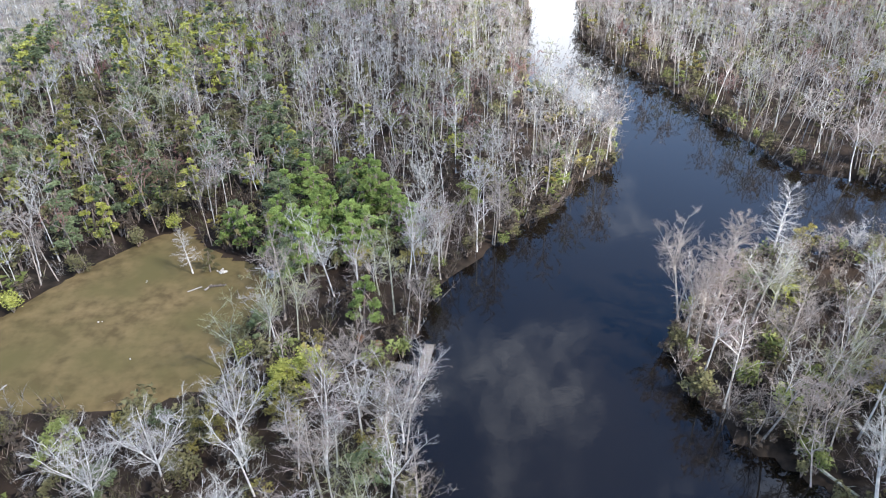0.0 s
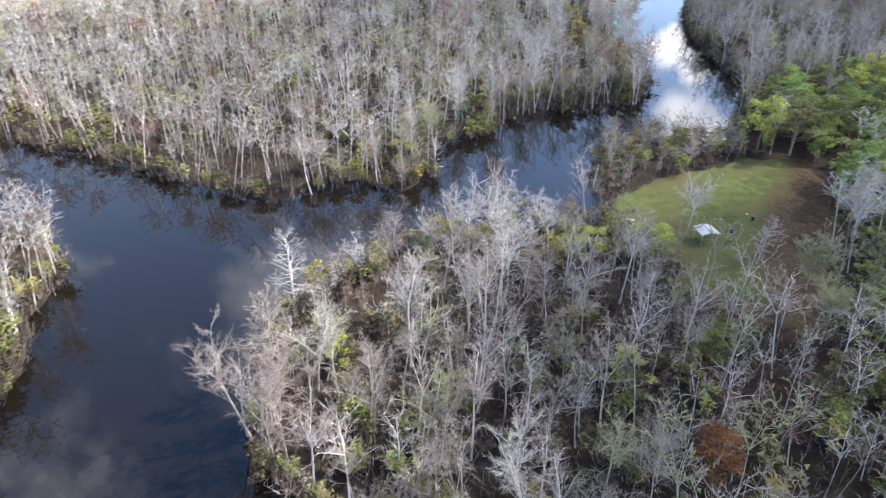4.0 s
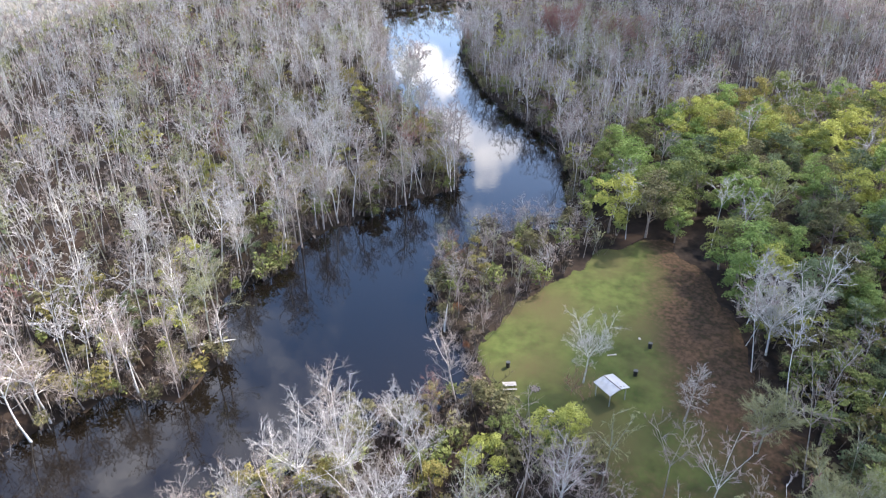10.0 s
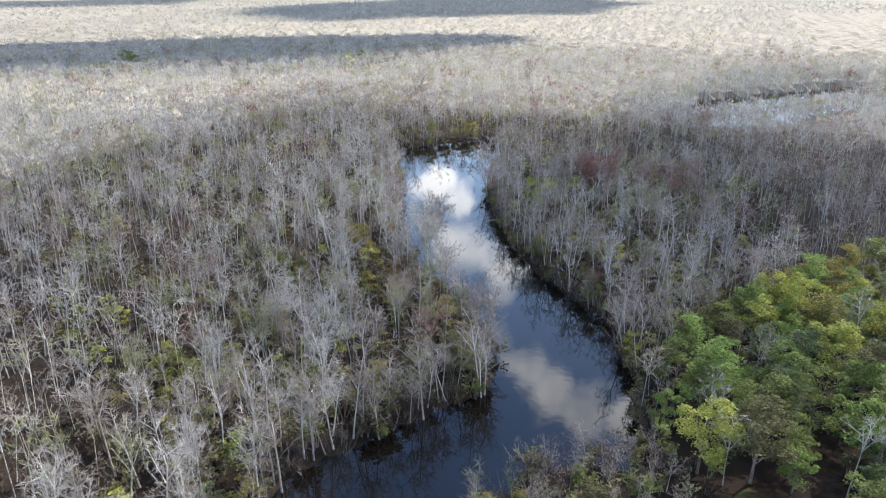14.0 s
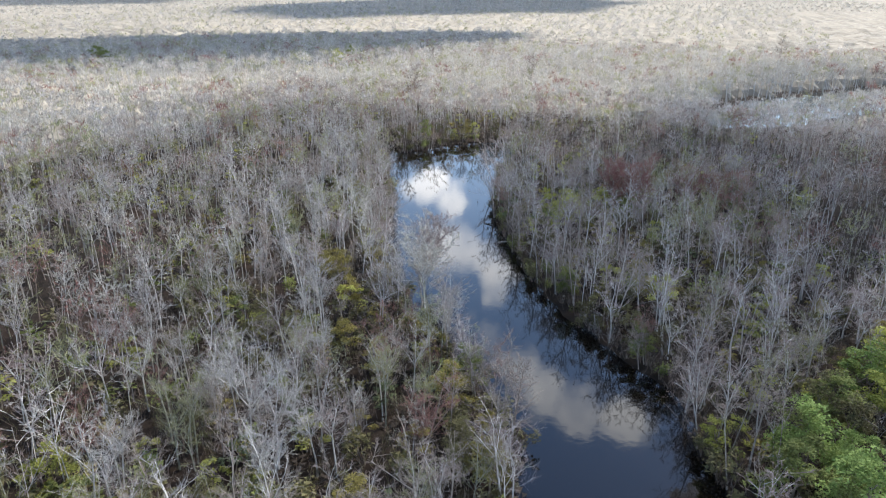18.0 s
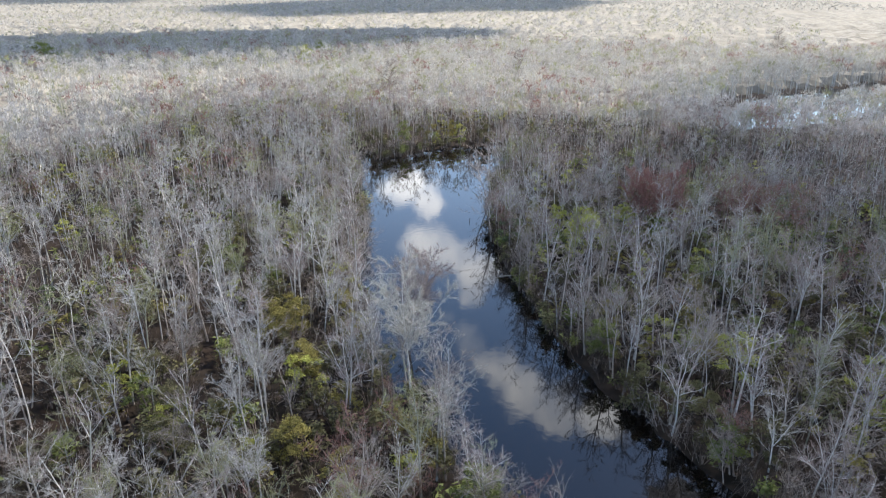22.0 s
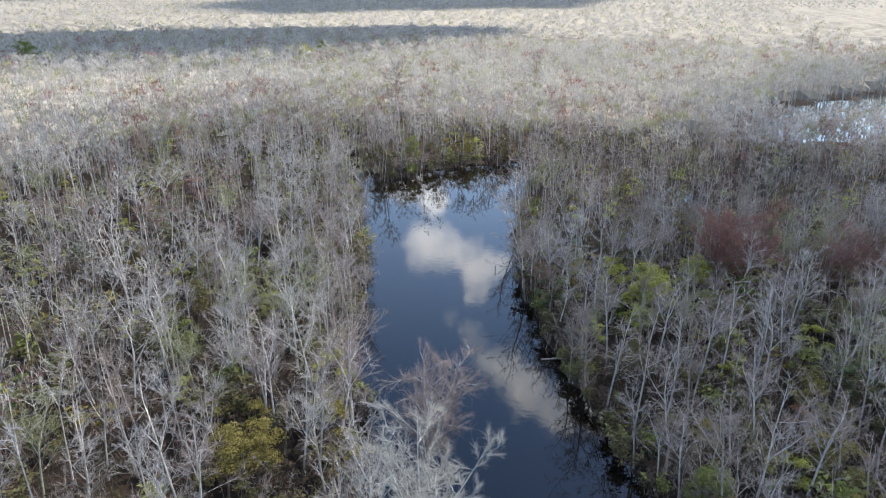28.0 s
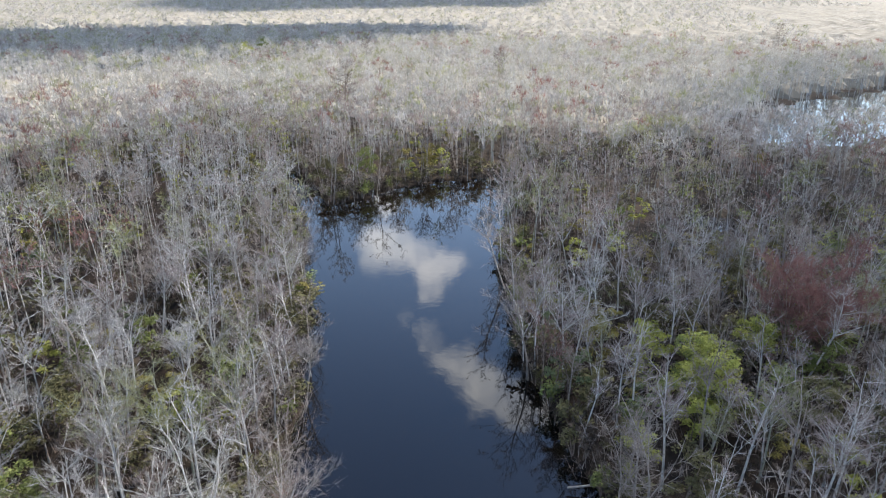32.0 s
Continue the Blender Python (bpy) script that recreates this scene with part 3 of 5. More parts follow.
def leafy_tree(seed, h, wide, lod, form="oak"):
    """An evergreen: an uneven crown of many leafy tufts held by limbs, with gaps between the larger lobes."""
    rng = np.random.default_rng(seed)
    g = Geo()
    k = 5 if lod < 2 else 3
    trunk = bend(rng, (0, 0, -0.5), (rng.normal() * 0.05, rng.normal() * 0.05, 1), h * (0.6 if form == "oak" else 0.95), k, 0.05, 0.02)
    g.tube(trunk, np.linspace(h * 0.022, h * 0.006, k + 1), 6 if lod == 0 else 4, 0)
    lobes = [9, 8, 6][lod] if form == "oak" else [12, 9, 6][lod]
    tufts = [9, 5, 3][lod]
    per = [56, 34, 16][lod]
    size = [0.30, 0.46, 0.85][lod]
    for i in range(lobes):
        az, u = i * 2.4 + rng.normal() * 0.35, (i + 0.5) / lobes
        if form == "pine":
            z = h * (0.16 + 0.8 * u)
            r = wide * (1.0 - 0.8 * u) * rng.uniform(0.35, 1)
            lobe = wide * rng.uniform(0.34, 0.5) * (1.1 - 0.55 * u)
        else:
            el = math.asin(min(1, 0.05 + 0.97 * u))
            r = wide * math.cos(el) ** 0.8 * rng.uniform(0.5, 0.95)
            z = h * (0.24 + 0.62 * math.sin(el) * rng.uniform(0.85, 1.1))
            lobe = wide * rng.uniform(0.34, 0.56)
        c = np.array([math.cos(az) * r, math.sin(az) * r, z]) + along(trunk, 0.9) * [1, 1, 0]
        if lod < 2:
            base = along(trunk, rng.uniform(0.45, 0.95))
            g.tube(np.array([base, (base + c) / 2 + rng.normal(size=3) * 0.2, c]), [h * 0.008, h * 0.005, 0.02], 3, 0)
        for j in range(tufts):
            d = rng.normal(size=3)
            d[2] = abs(d[2]) * 0.9 if rng.uniform() < 0.8 else d[2]
            q = c + d / np.linalg.norm(d) * lobe * rng.uniform(0.35, 0.85) * [1, 1, 0.8]
            tr = lobe * rng.uniform(0.36, 0.58)
            e = rng.normal(size=(per, 3))
            e /= np.linalg.norm(e, axis=1)[:, None]
            e[:, 2] = np.where(e[:, 2] < -0.3, -e[:, 2], e[:, 2])
            g.leaves(q + e * tr * rng.uniform(0.7, 1.05, (per, 1)) * [1, 1, 0.8], size, rng)
    return g.done()


def shrub(seed, h, wide, lod):
    rng = np.random.default_rng(seed)
    g = Geo()
    n = [9, 6, 3][lod]
    for i in range(n):
        az, r = rng.uniform(0, 6.28), wide * rng.uniform(0.1, 0.7)
        c = np.array([math.cos(az) * r, math.sin(az) * r, h * rng.uniform(0.45, 0.85)])
        g.tube(np.array([[c[0] * 0.15, c[1] * 0.15, -0.2], c * [0.6, 0.6, 0.6], c]), [0.05, 0.035, 0.015], 3, 0)
        per = [80, 34, 14][lod]
        d = rng.normal(size=(per, 3))
        d /= np.linalg.norm(d, axis=1)[:, None]
        g.leaves(c + d * wide * 0.42 * rng.uniform(0.3, 1.0, (per, 1)), [0.26, 0.4, 0.7][lod], rng)
    return g.done()


def brush(seed, h, lod):
    """Leafless undergrowth: a fan of thin stems."""
    rng = np.random.default_rng(seed)
    g = Geo()
    n = [26, 14][lod]
    p = rng.normal(size=(n, 3)) * [0.5, 0.5, 0]
    q = p + rng.normal(size=(n, 3)) * [0.6, 0.6, 0.3] * h * 0.5 + [0, 0, h * 0.8]
    g.spikes(p - [0, 0, 0.2], q, 0.06, rng, 0)
    for r in range([4, 2][lod]):
        u = rng.uniform(0.3, 1, (n, 1))
        a = p + (q - p) * u
        e = rng.normal(size=(n, 3)) * 0.5 * h * 0.45 + [0, 0, h * 0.15]
        g.spikes(a, a + e, [0.05, 0.09][lod], rng, 1)
    return g.done()


def far_tree(seed, h, n, wide):
    """A leafless tree seen from afar: a stem, limbs, and a rounded crown of brush-like tufts."""
    rng = np.random.default_rng(seed)
    g = Geo()
    top = np.array([rng.normal() * 0.5, rng.normal() * 0.5, h * 0.8])
    g.spikes(np.array([[0, 0, -0.5], [0, 0, -0.5]]), np.array([top, top * [0.6, -0.6, 1.0]]), 0.25, rng, 0)
    k = 8
    az = np.arange(k) * 2.4 + rng.normal(size=k) * 0.4
    r = h * rng.uniform(0.08, 0.19, k)
    r[0] = 0
    c = np.stack([np.cos(az) * r, np.sin(az) * r, h * (0.84 - 0.2 * (r / (h * 0.19)) ** 2 + rng.normal(size=k) * 0.035)], 1) + top * [1, 1, 0]
    g.spikes(np.repeat((top * [0.7, 0.7, 0.62])[None], k, 0), c, 0.1, rng, 0)
    pick = rng.integers(0, k, n)
    d = rng.normal(size=(n, 3)) * [1, 1, 0.7] + [0, 0, 0.45]
    d /= np.linalg.norm(d, axis=1)[:, None]
    foot = c[pick] + d * h * 0.02 - [0, 0, 0.045 * h]
    g.spikes(foot, c[pick] + d * h * rng.uniform(0.06, 0.13, (n, 1)), wide, rng, 1)
    return g.done()


def sapling(seed, h, lod):
    """Several thin stems rising together, with a haze of twigs from low down."""
    rng = np.random.default_rng(seed)
    g = Geo()
    p_all, q_all = [], []
    for i in range([5, 4][lod]):
        foot = rng.normal(size=3) * [0.5, 0.5, 0]
        stem = bend(rng, foot - [0, 0, 0.2], (rng.normal() * 0.3, rng.normal() * 0.3, 1), h * rng.uniform(0.6, 1.1), 2, 0.12, 0.05)
        g.spikes(stem[:-1], stem[1:], 0.08, rng, 0)
        for j in range([22, 12][lod]):
            a = along(stem, rng.uniform(0.18, 1))
            d = rng.normal(size=3) + np.array([0, 0, 0.8])
            p_all.append(a), q_all.append(a + d / np.linalg.norm(d) * rng.uniform(0.5, 1.5) * h / 6)
    g.spikes(np.array(p_all), np.array(q_all), [0.05, 0.085][lod], rng, 1)
    return g.done()


def planted(template, x, y, z, size, spin, lean=0.0):
    """All copies of one template as one set of arrays."""
    v, t, s = template
    n = len(x)
    c, si = np.cos(spin)[:, None], np.sin(spin)[:, None]
    sz = size[:, None]
    X = (v[None, :, 0] * c - v[None, :, 1] * si) * sz
    Y = (v[None, :, 0] * si + v[None, :, 1] * c) * sz
    Z = v[None, :, 2] * sz
    if lean:
        a = (np.sin(spin * 7.3) * lean)[:, None]
        b2 = (np.cos(spin * 5.1) * lean)[:, None]
        X, Y = X + Z * a, Y + Z * b2
    V = np.stack([X + x[:, None], Y + y[:, None], Z + z[:, None]], 2).reshape(-1, 3)
    T = (t[None] + (np.arange(n) * len(v))[:, None, None]).reshape(-1, 3)
    return V, T, np.tile(s, n)


class Stand:
    """Woods in one mesh: many planted trees with their materials."""

    def __init__(self):
        self.v, self.t, self.m, self.tone, self.n = [], [], [], [], 0

    def plant(self, templates, pts, size, wood, leaf, rng, lean=0.06):
        if not len(pts):
            return
        pick = rng.integers(0, len(templates), len(pts))
        for i, tem in enumerate(templates):
            p = pts[pick == i]
            if len(p):
                V, T, S = planted(tem, p[:, 0], p[:, 1], p[:, 2], size * rng.uniform(0.72, 1.18, len(p)), rng.uniform(0, 6.28, len(p)), lean)
                self.v.append(V), self.t.append(T + self.n), self.m.append(np.where(S == 0, wood, leaf))
                self.tone.append(np.repeat(rng.triangular(-0.26, 0.0, 0.26, len(p)), len(tem[0])))
                self.n += len(V)

    def make(self, name, mats, label, category):
        T = np.concatenate(self.t)
        me = mesh_of(name, np.concatenate(self.v), T, mats, np.concatenate(self.m))
        me.attributes.new("tone", "FLOAT", "POINT").data.foreach_set("value", np.concatenate(self.tone).astype(np.float32))
        return tagged(new(name, me), label, category, kind="stuff")


def thing(name, x, y, z, label, category, group=""):
    ob = new(name)
    ob.location = (x, y, z)
    ob.empty_display_size = 0.3
    return tagged(ob, label, category, group)


def tree_thing(name, template, wood, leaf, label, category, group=""):
    """An Empty with a trunk and a crown of its own, at the origin."""
    v, t, s = template
    base = thing(name, 0, 0, 0, label, category, group)
    for part_name, slot, mat in (("trunk", 0, wood), ("crown", 1, leaf)):
        f = t[s == slot]
        used, inv = np.unique(f, return_inverse=True)
        ob = new(part_name, mesh_of(part_name, v[used], inv.reshape(-1, 3), [mat]))
        ob.parent = base
    return base

# ---- the woods ----
rng = np.random.default_rng(7)
SWAMP = [[bare_tree(10 + i, 15.5, lod) for i in range((5, 5, 6, 5)[lod])] for lod in range(4)]
SPREAD = [[bare_tree(30 + i, 13.0, lod, "spread") for i in range(3)] for lod in range(3)]
CYPRESS = [[bare_tree(40 + i, 15.0, lod, "cypress") for i in range(3)] for lod in range(3)]
LUSH = [bare_tree(34 + i, 13.0, 0, "spread", 1.1, 2.4) for i in range(2)] + [bare_tree(44 + i, 15.0, 0, "cypress", 1.1, 2.0) for i in range(2)] + [bare_tree(12, 15.5, 0, "swamp", 1.1, 2.4)]
OAK = [[leafy_tree(50 + i, 9.5, 3.3, lod) for i in range(4)] for lod in range(3)]
PINE = [[leafy_tree(60 + i, 10.0, 2.9, lod, "pine") for i in range(3)] for lod in range(3)]
BUSH = [[shrub(70 + i, 2.6, 1.8, lod) for i in range(3)] for lod in range(3)]
FAR = [far_tree(100 + i, 15.5, 60, 0.21) for i in range(6)]
HORIZON = [far_tree(110 + i, 17.0, 30, 0.42) for i in range(4)]
SAPLING = [[sapling(90 + i, 6.0, lod) for i in range(4)] for lod in range(2)]
BRUSH = [[brush(80 + i, 3.0, lod) for i in range(3)] for lod in range(2)]


def scatter(x0, x1, y0, y1, step):
    gx, gy = np.meshgrid(np.arange(x0, x1, step), np.arange(y0, y1, step))
    return np.stack([gx.ravel(), gy.ravel()], 1) + rng.uniform(-0.6, 0.6, (gx.size, 2)) * step


def dry(p, margin=0.3):
    d = shore(p[:, 0], p[:, 1])
    open_land = inside(LAWN, p[:, 0], p[:, 1]) | inside(LOT, p[:, 0], p[:, 1]) | inside(LITTER, p[:, 0], p[:, 1])
    return p[(d > margin) & ~open_land]


def low_growth(p):
    """Shores with younger, shorter trees."""
    return inside(POINT_EDGE, p[:, 0], p[:, 1]) | inside(SHORE_STRIP, p[:, 0], p[:, 1])


def grounded(p):
    return np.column_stack([p, np.maximum(land_height(p[:, 0], p[:, 1]), -0.2)])


def ground_at(x, y):
    return float(land_height(np.array([x]), np.array([y]))[0])


def route_gap(p):
    """Distance to a line over the clearing, the landing, the point and the upper river."""
    best = np.full(len(p), 1e9)
    for a, b2 in ((np.array([20.0, 60.0]), np.array([275.0, 164.0])), (np.array([-42.0, 56.0]), np.array([0.0, 72.0])), (np.array([222.0, 92.0]), np.array([288.0, 104.0]))):
        k = np.clip(((p - a) @ (b2 - a)) / ((b2 - a) @ (b2 - a)), 0, 1)
        best = np.minimum(best, np.linalg.norm(p - a - k[:, None] * (b2 - a), axis=1))
    return best


MATS = BARK + TWIG + LEAF + [BROWNTWIG, OLIVETWIG] + PALE + [leafy("leaf_fresh_green", (0.115, 0.165, 0.042), (0.25, 0.325, 0.095))]
TB, TO, TC, TP, LN = 15, 16, 17, 18, 19
WG, WT, WM, WB = 0, 1, 2, 3            # wood
TG, TT, TM, TR = 4, 5, 6, 7            # twigs
LO, LS, LP, LV, LY, LR, LB = 8, 9, 10, 11, 12, 13, 14

protos = {}


def stand_tree(key, name, template, wood, leaf, label, x, y, size=1.0, lean=2.0, category="tree", group="", z=None):
    """Places one tree or shrub as a thing of its own."""
    m = pose(x, y, ground_at(x, y) if z is None else z, rng.normal() * lean, rng.normal() * lean, rng.uniform(0, 360)) @ Matrix.Scale(size, 4)
    if key not in protos:
        protos[key] = tree_thing(name, template, MATS[wood], MATS[leaf], label, category, group)
        protos[key].matrix_basis = m
        return protos[key]
    ob = copy_thing(protos[key], m)
    ob.matrix_basis = m
    return tagged(ob, label, category, group)


# trees that stand out by themselves
SINGLES = [("bald_cypress", LUSH[2], WT, TT, "pinkish-tan leafless cypress standing in the water", 40.5, 85.3, 1.05),
           ("bald_cypress", LUSH[3], WT, TT, "leafless tan cypress leaning over the river point", 33.6, 73.2, 0.85),
           ("bald_cypress", LUSH[2], WT, TP, "leafless tan cypress on the river point", 37.2, 79.5, 0.85),
           ("bald_cypress", CYPRESS[0][2], WG, TG, "tall pale cypress among the point's bare trees", 52.5, 95.5, 0.95),
           ("bald_cypress", CYPRESS[0][1], WT, TT, "pinkish cypress standing off the wooded bank", 33.5, 135.0, 0.72),
           ("bald_cypress", CYPRESS[0][2], WT, LR, "cypress with rusty remaining needles by the cove", 134.0, 88.5, 0.62),
           ("bald_cypress", CYPRESS[0][0], WB, TT, "dark flat-crowned cypress at the water's edge", 179.0, 105.0, 1.0),
           ("bald_cypress", LUSH[4], WG, TC, "tall pale cypress on the river bank", 210.5, 130.3, 1.35),
           ("bald_cypress", LUSH[0], WG, TP, "round-crowned leafless tree rising from the bank", 225.5, 137.3, 1.3),
           ("bald_cypress", CYPRESS[0][2], WT, TT, "slim leaning cypress at the edge of the water", 253.5, 125.6, 0.74),
           ("leafless_tree", SPREAD[0][2], WG, TG, "small pale tree reaching over the water", 270.0, 166.0, 0.5),
           ("bald_cypress", CYPRESS[0][0], WB, TB, "dark flat-topped cypress rising over the far woods", 414.0, 225.5, 1.55),
           ("bald_cypress", CYPRESS[0][1], WB, TB, "brown cypress rising over the far woods", 568.0, 281.0, 1.5),
           ("bald_cypress", CYPRESS[0][2], WB, TB, "dark spreading cypress over the far bend", 715.0, 55.0, 1.7),
           ("bald_cypress", CYPRESS[0][1], WB, TB, "brown-crowned cypress over the far woods", 523.0, 197.0, 1.4),
           ("red_maple", SPREAD[0][0], WT, TR, "small red-budding maple on the river bank", 68.9, 166.5, 0.66),
           ("red_maple", LUSH[0], WB, TR, "dark red budding maple in the woods", 284.0, 110.0, 1.3),
           ("red_maple", LUSH[1], WB, TR, "dark red budding maple in the woods", 298.0, 85.0, 0.95),
           ("red_maple", LUSH[1], WB, TR, "dark red budding maple in the woods", 289.0, 104.0, 1.25),
           ("sycamore", SPREAD[0][1], WG, TG, "white-barked leafless tree beside the shelter", 114.6, 62.2, 0.86),
           ("sycamore", LUSH[1], WG, TC, "large white leafless tree at the lawn's edge", 130.2, 38.9, 1.05),
           ("leafless_tree", CYPRESS[0][1], WT, TG, "slim grey leafless tree on the lawn", 111.8, 48.7, 0.62),
           ("leafless_tree", LUSH[0], WM, TM, "grey-green budding tree at the lawn's edge", 109.2, 40.0, 0.85),
           ("leafless_tree", LUSH[1], WM, TM, "grey-green budding tree beside the lawn", 97.0, 34.0, 0.9),
           ("leafless_tree", SPREAD[0][1], WG, TG, "white-branched dead tree on the point", 83.0, 87.0, 1.0),
           ("leafless_tree", SPREAD[0][2], WG, TG, "white-branched dead tree on the point", 86.5, 83.5, 1.08),
           ("leafless_tree", SPREAD[0][0], WG, TG, "white-branched dead tree on the point", 80.5, 77.0, 1.0),
           ("leafless_tree", SPREAD[0][2], WG, TG, "pale leafless tree on the point's bank", 95.0, 80.5, 0.72),
           ("dead_tree", SPREAD[0][0], WG, TG, "bleached dead tree by the water", 66.5, 97.5, 0.5),
           ("dead_tree", SPREAD[0][1], WG, TG, "bleached dead tree by the water", 78.5, 92.0, 0.6),
           ("leafless_tree", SPREAD[0][1], WG, TG, "wide white leafless tree beside the clearing", -30.5, 50.5, 1.0),
           ("leafless_tree", SPREAD[0][2], WG, TG, "wide white leafless tree beside the clearing", -37.0, 48.0, 0.95),
           ("leafless_tree", SWAMP[0][1], WG, TG, "tall pale leafless tree near the landing", -22.5, 53.5, 1.05),
           ("leafless_tree", SWAMP[0][3], WG, TG, "tall pale leafless tree near the landing", -10.0, 57.5, 0.95),
           ("leafless_tree", SPREAD[0][0], WG, TG, "white leafless tree by the wooden dock", -5.2, 58.0, 0.95),
           ("leafless_tree", SPREAD[0][1], WT, TT, "low pinkish leafless tree beside the landing path", -20.0, 80.5, 0.6),
           ("leafless_tree", CYPRESS[0][0], WG, TG, "slim pale leafless tree in a thicket", -40.2, 92.5, 0.55)]
for i, (name, tem, wood, leaf, label, x, y, size) in enumerate(SINGLES):
    stand_tree((name, i), name, tem, wood, leaf, label, x, y, size, 1.5, z=max(-0.3, ground_at(x, y)))

GREENS = [("evergreen_tree", OAK[0][1], LS, "bright yellow-green leafy tree near the landing", -17.0, 65.5, 0.86),
          ("evergreen_tree", OAK[0][3], LS, "bright yellow-green leafy tree near the landing", -20.5, 63.0, 0.7),
          ("evergreen_tree", PINE[0][0], LN, "bright green tree beside the landing path", -11.7, 78.5, 0.9),
          ("evergreen_tree", OAK[0][0], LR, "rust-orange leafed tree in the bare woods", 63.0, 35.2, 1.0),
          ("evergreen_tree", OAK[0][2], LS, "yellow-leafed small tree at the lawn's edge", 93.2, 69.5, 0.85),
          ("evergreen_tree", OAK[0][1], LS, "yellow-green small tree beside the picnic lawn", 101.5, 61.4, 0.8),
          ("evergreen_tree", PINE[0][1], LP, "small green cedar on the point's bank", 73.6, 88.0, 0.72),
          ("evergreen_tree", OAK[0][3], LV, "olive-green leafy tree on the river point", 174.5, 109.5, 0.75),
          ("evergreen_tree", OAK[0][0], LV, "olive-green leafy tree on the river bank", 171.0, 108.5, 0.7),
          ("evergreen_tree", OAK[0][2], LO, "green leafy tree leaning over the bank", 279.0, 120.0, 0.85),
          ("evergreen_tree", OAK[0][1], LS, "green leafy tree near the river bank", 272.0, 120.5, 0.85),
          ("evergreen_tree", OAK[0][3], LV, "olive leafy tree near the river bank", 254.5, 118.5, 0.7),
          ("evergreen_tree", OAK[0][0], LO, "dark green leafy tree by the shaded bank", 230.0, 108.5, 0.8),
          ("evergreen_tree", OAK[0][2], LV, "dark green leafy tree by the shaded bank", 216.0, 94.5, 0.7),
          ("evergreen_tree", OAK[0][1], LY, "yellowing leafy tree in the bare woods", 220.4, 154.1, 0.55),
          ("evergreen_tree", OAK[0][3], LY, "yellow-green leafy tree on the river bank", 202.0, 127.5, 0.5),
          ("evergreen_tree", OAK[0][0], LS, "fresh green leafy tree under the bare trees", 279.8, 125.4, 0.91),
          ("evergreen_tree", OAK[0][1], LS, "fresh green leafy tree under the bare trees", 284.5, 112.7, 0.98),
          ("evergreen_tree", OAK[0][2], LV, "olive-green leafy bush tree among bare trunks", 271.5, 108.1, 0.91),
          ("evergreen_tree", OAK[0][3], LY, "yellow-olive leafy bush tree among bare trunks", 231.9, 94.9, 0.72),
          ("evergreen_tree", OAK[0][0], LY, "yellow-olive leafy bush tree among bare trunks", 194.1, 137.4, 0.78),
          ("evergreen_tree", OAK[0][1], LV, "olive-green leafy bush tree among bare trunks", 195.1, 154.6, 0.78),
          ("evergreen_tree", OAK[0][2], LY, "yellow-olive leafy bush tree among bare trunks", 184.3, 115.3, 0.98),
          ("evergreen_tree", OAK[0][3], LY, "yellow-olive leafy bush tree among bare trunks", 220.0, 154.0, 0.78),
          ("evergreen_tree", OAK[0][0], LY, "yellow-olive leafy bush tree among bare trunks", 208.0, 144.9, 0.85),
          ("evergreen_tree", OAK[0][1], LS, "fresh green leafy tree under the bare trees", 274.5, 119.1, 1.10),
          ("evergreen_tree", OAK[0][2], LS, "fresh green leafy tree under the bare trees", 229.5, 91.3, 0.91),
          ("evergreen_tree", OAK[0][3], LY, "yellow-olive leafy bush tree among bare trunks", 216.8, 155.5, 0.85),
          ("evergreen_tree", OAK[0][0], LS, "fresh green leafy tree under the bare trees", 272.4, 117.6, 1.04),
          ("evergreen_tree", OAK[0][1], LV, "olive-green leafy bush tree among bare trunks", 246.6, 95.9, 0.78),
          ("evergreen_tree", OAK[0][2], LV, "olive-green leafy bush tree among bare trunks", 152.9, 131.1, 0.78),
          ("evergreen_tree", OAK[0][3], LY, "yellow-olive leafy bush tree among bare trunks", 158.8, 117.7, 0.78),
          ("evergreen_tree", OAK[0][0], LY, "yellow-olive leafy bush tree among bare trunks", 171.0, 104.8, 0.85),
          ("evergreen_tree", OAK[0][1], LV, "olive-green leafy bush tree among bare trunks", 189.2, 151.4, 0.78),
          ("evergreen_tree", OAK[0][1], LV, "olive-green leafy tree on the far bank", 349.0, 200.5, 0.95),
          ("evergreen_tree", OAK[0][3], LO, "green leafy tree on the far bank", 356.5, 195.0, 1.0),
          ("evergreen_tree", OAK[0][2], LV, "olive-green leafy tree on the far bank", 364.0, 190.5, 0.9),
          ("evergreen_tree", OAK[0][0], LY, "yellow-olive leafy tree on the far bank", 371.5, 183.0, 0.9),
          ("evergreen_tree", OAK[0][1], LV, "olive-green leafy tree on the far bank", 380.0, 173.0, 0.85),
          ("evergreen_tree", OAK[0][2], LR, "orange-leafed small tree under the bare trees", 250.0, 99.0, 0.45),
          ("evergreen_tree", OAK[0][0], LO, "green crown rising over the far woods", 609.0, 368.0, 1.7),
          ("evergreen_tree", OAK[0][1], LS, "green crown rising over the far woods", 596.0, 372.0, 1.6),
          ("evergreen_tree", OAK[0][0], LO, "dark green tree far off over the woods", 500.0, 512.0, 2.0),
          ("evergreen_tree", OAK[0][2], LO, "dark green tree far off over the woods", 512.0, 528.0, 2.0),
          ("evergreen_tree", PINE[0][2], LV, "olive bush tree in the clearing's thicket", -37.5, 92.8, 0.45),
          ("evergreen_tree", OAK[0][1], LP, "grey-green leafy tree beside the clearing", -26.0, 76.0, 0.55)]
for i, (name, tem, leaf, label, x, y, size) in enumerate(GREENS):
    stand_tree((name, "one", i), name, tem, WB, leaf, label, x, y, size)

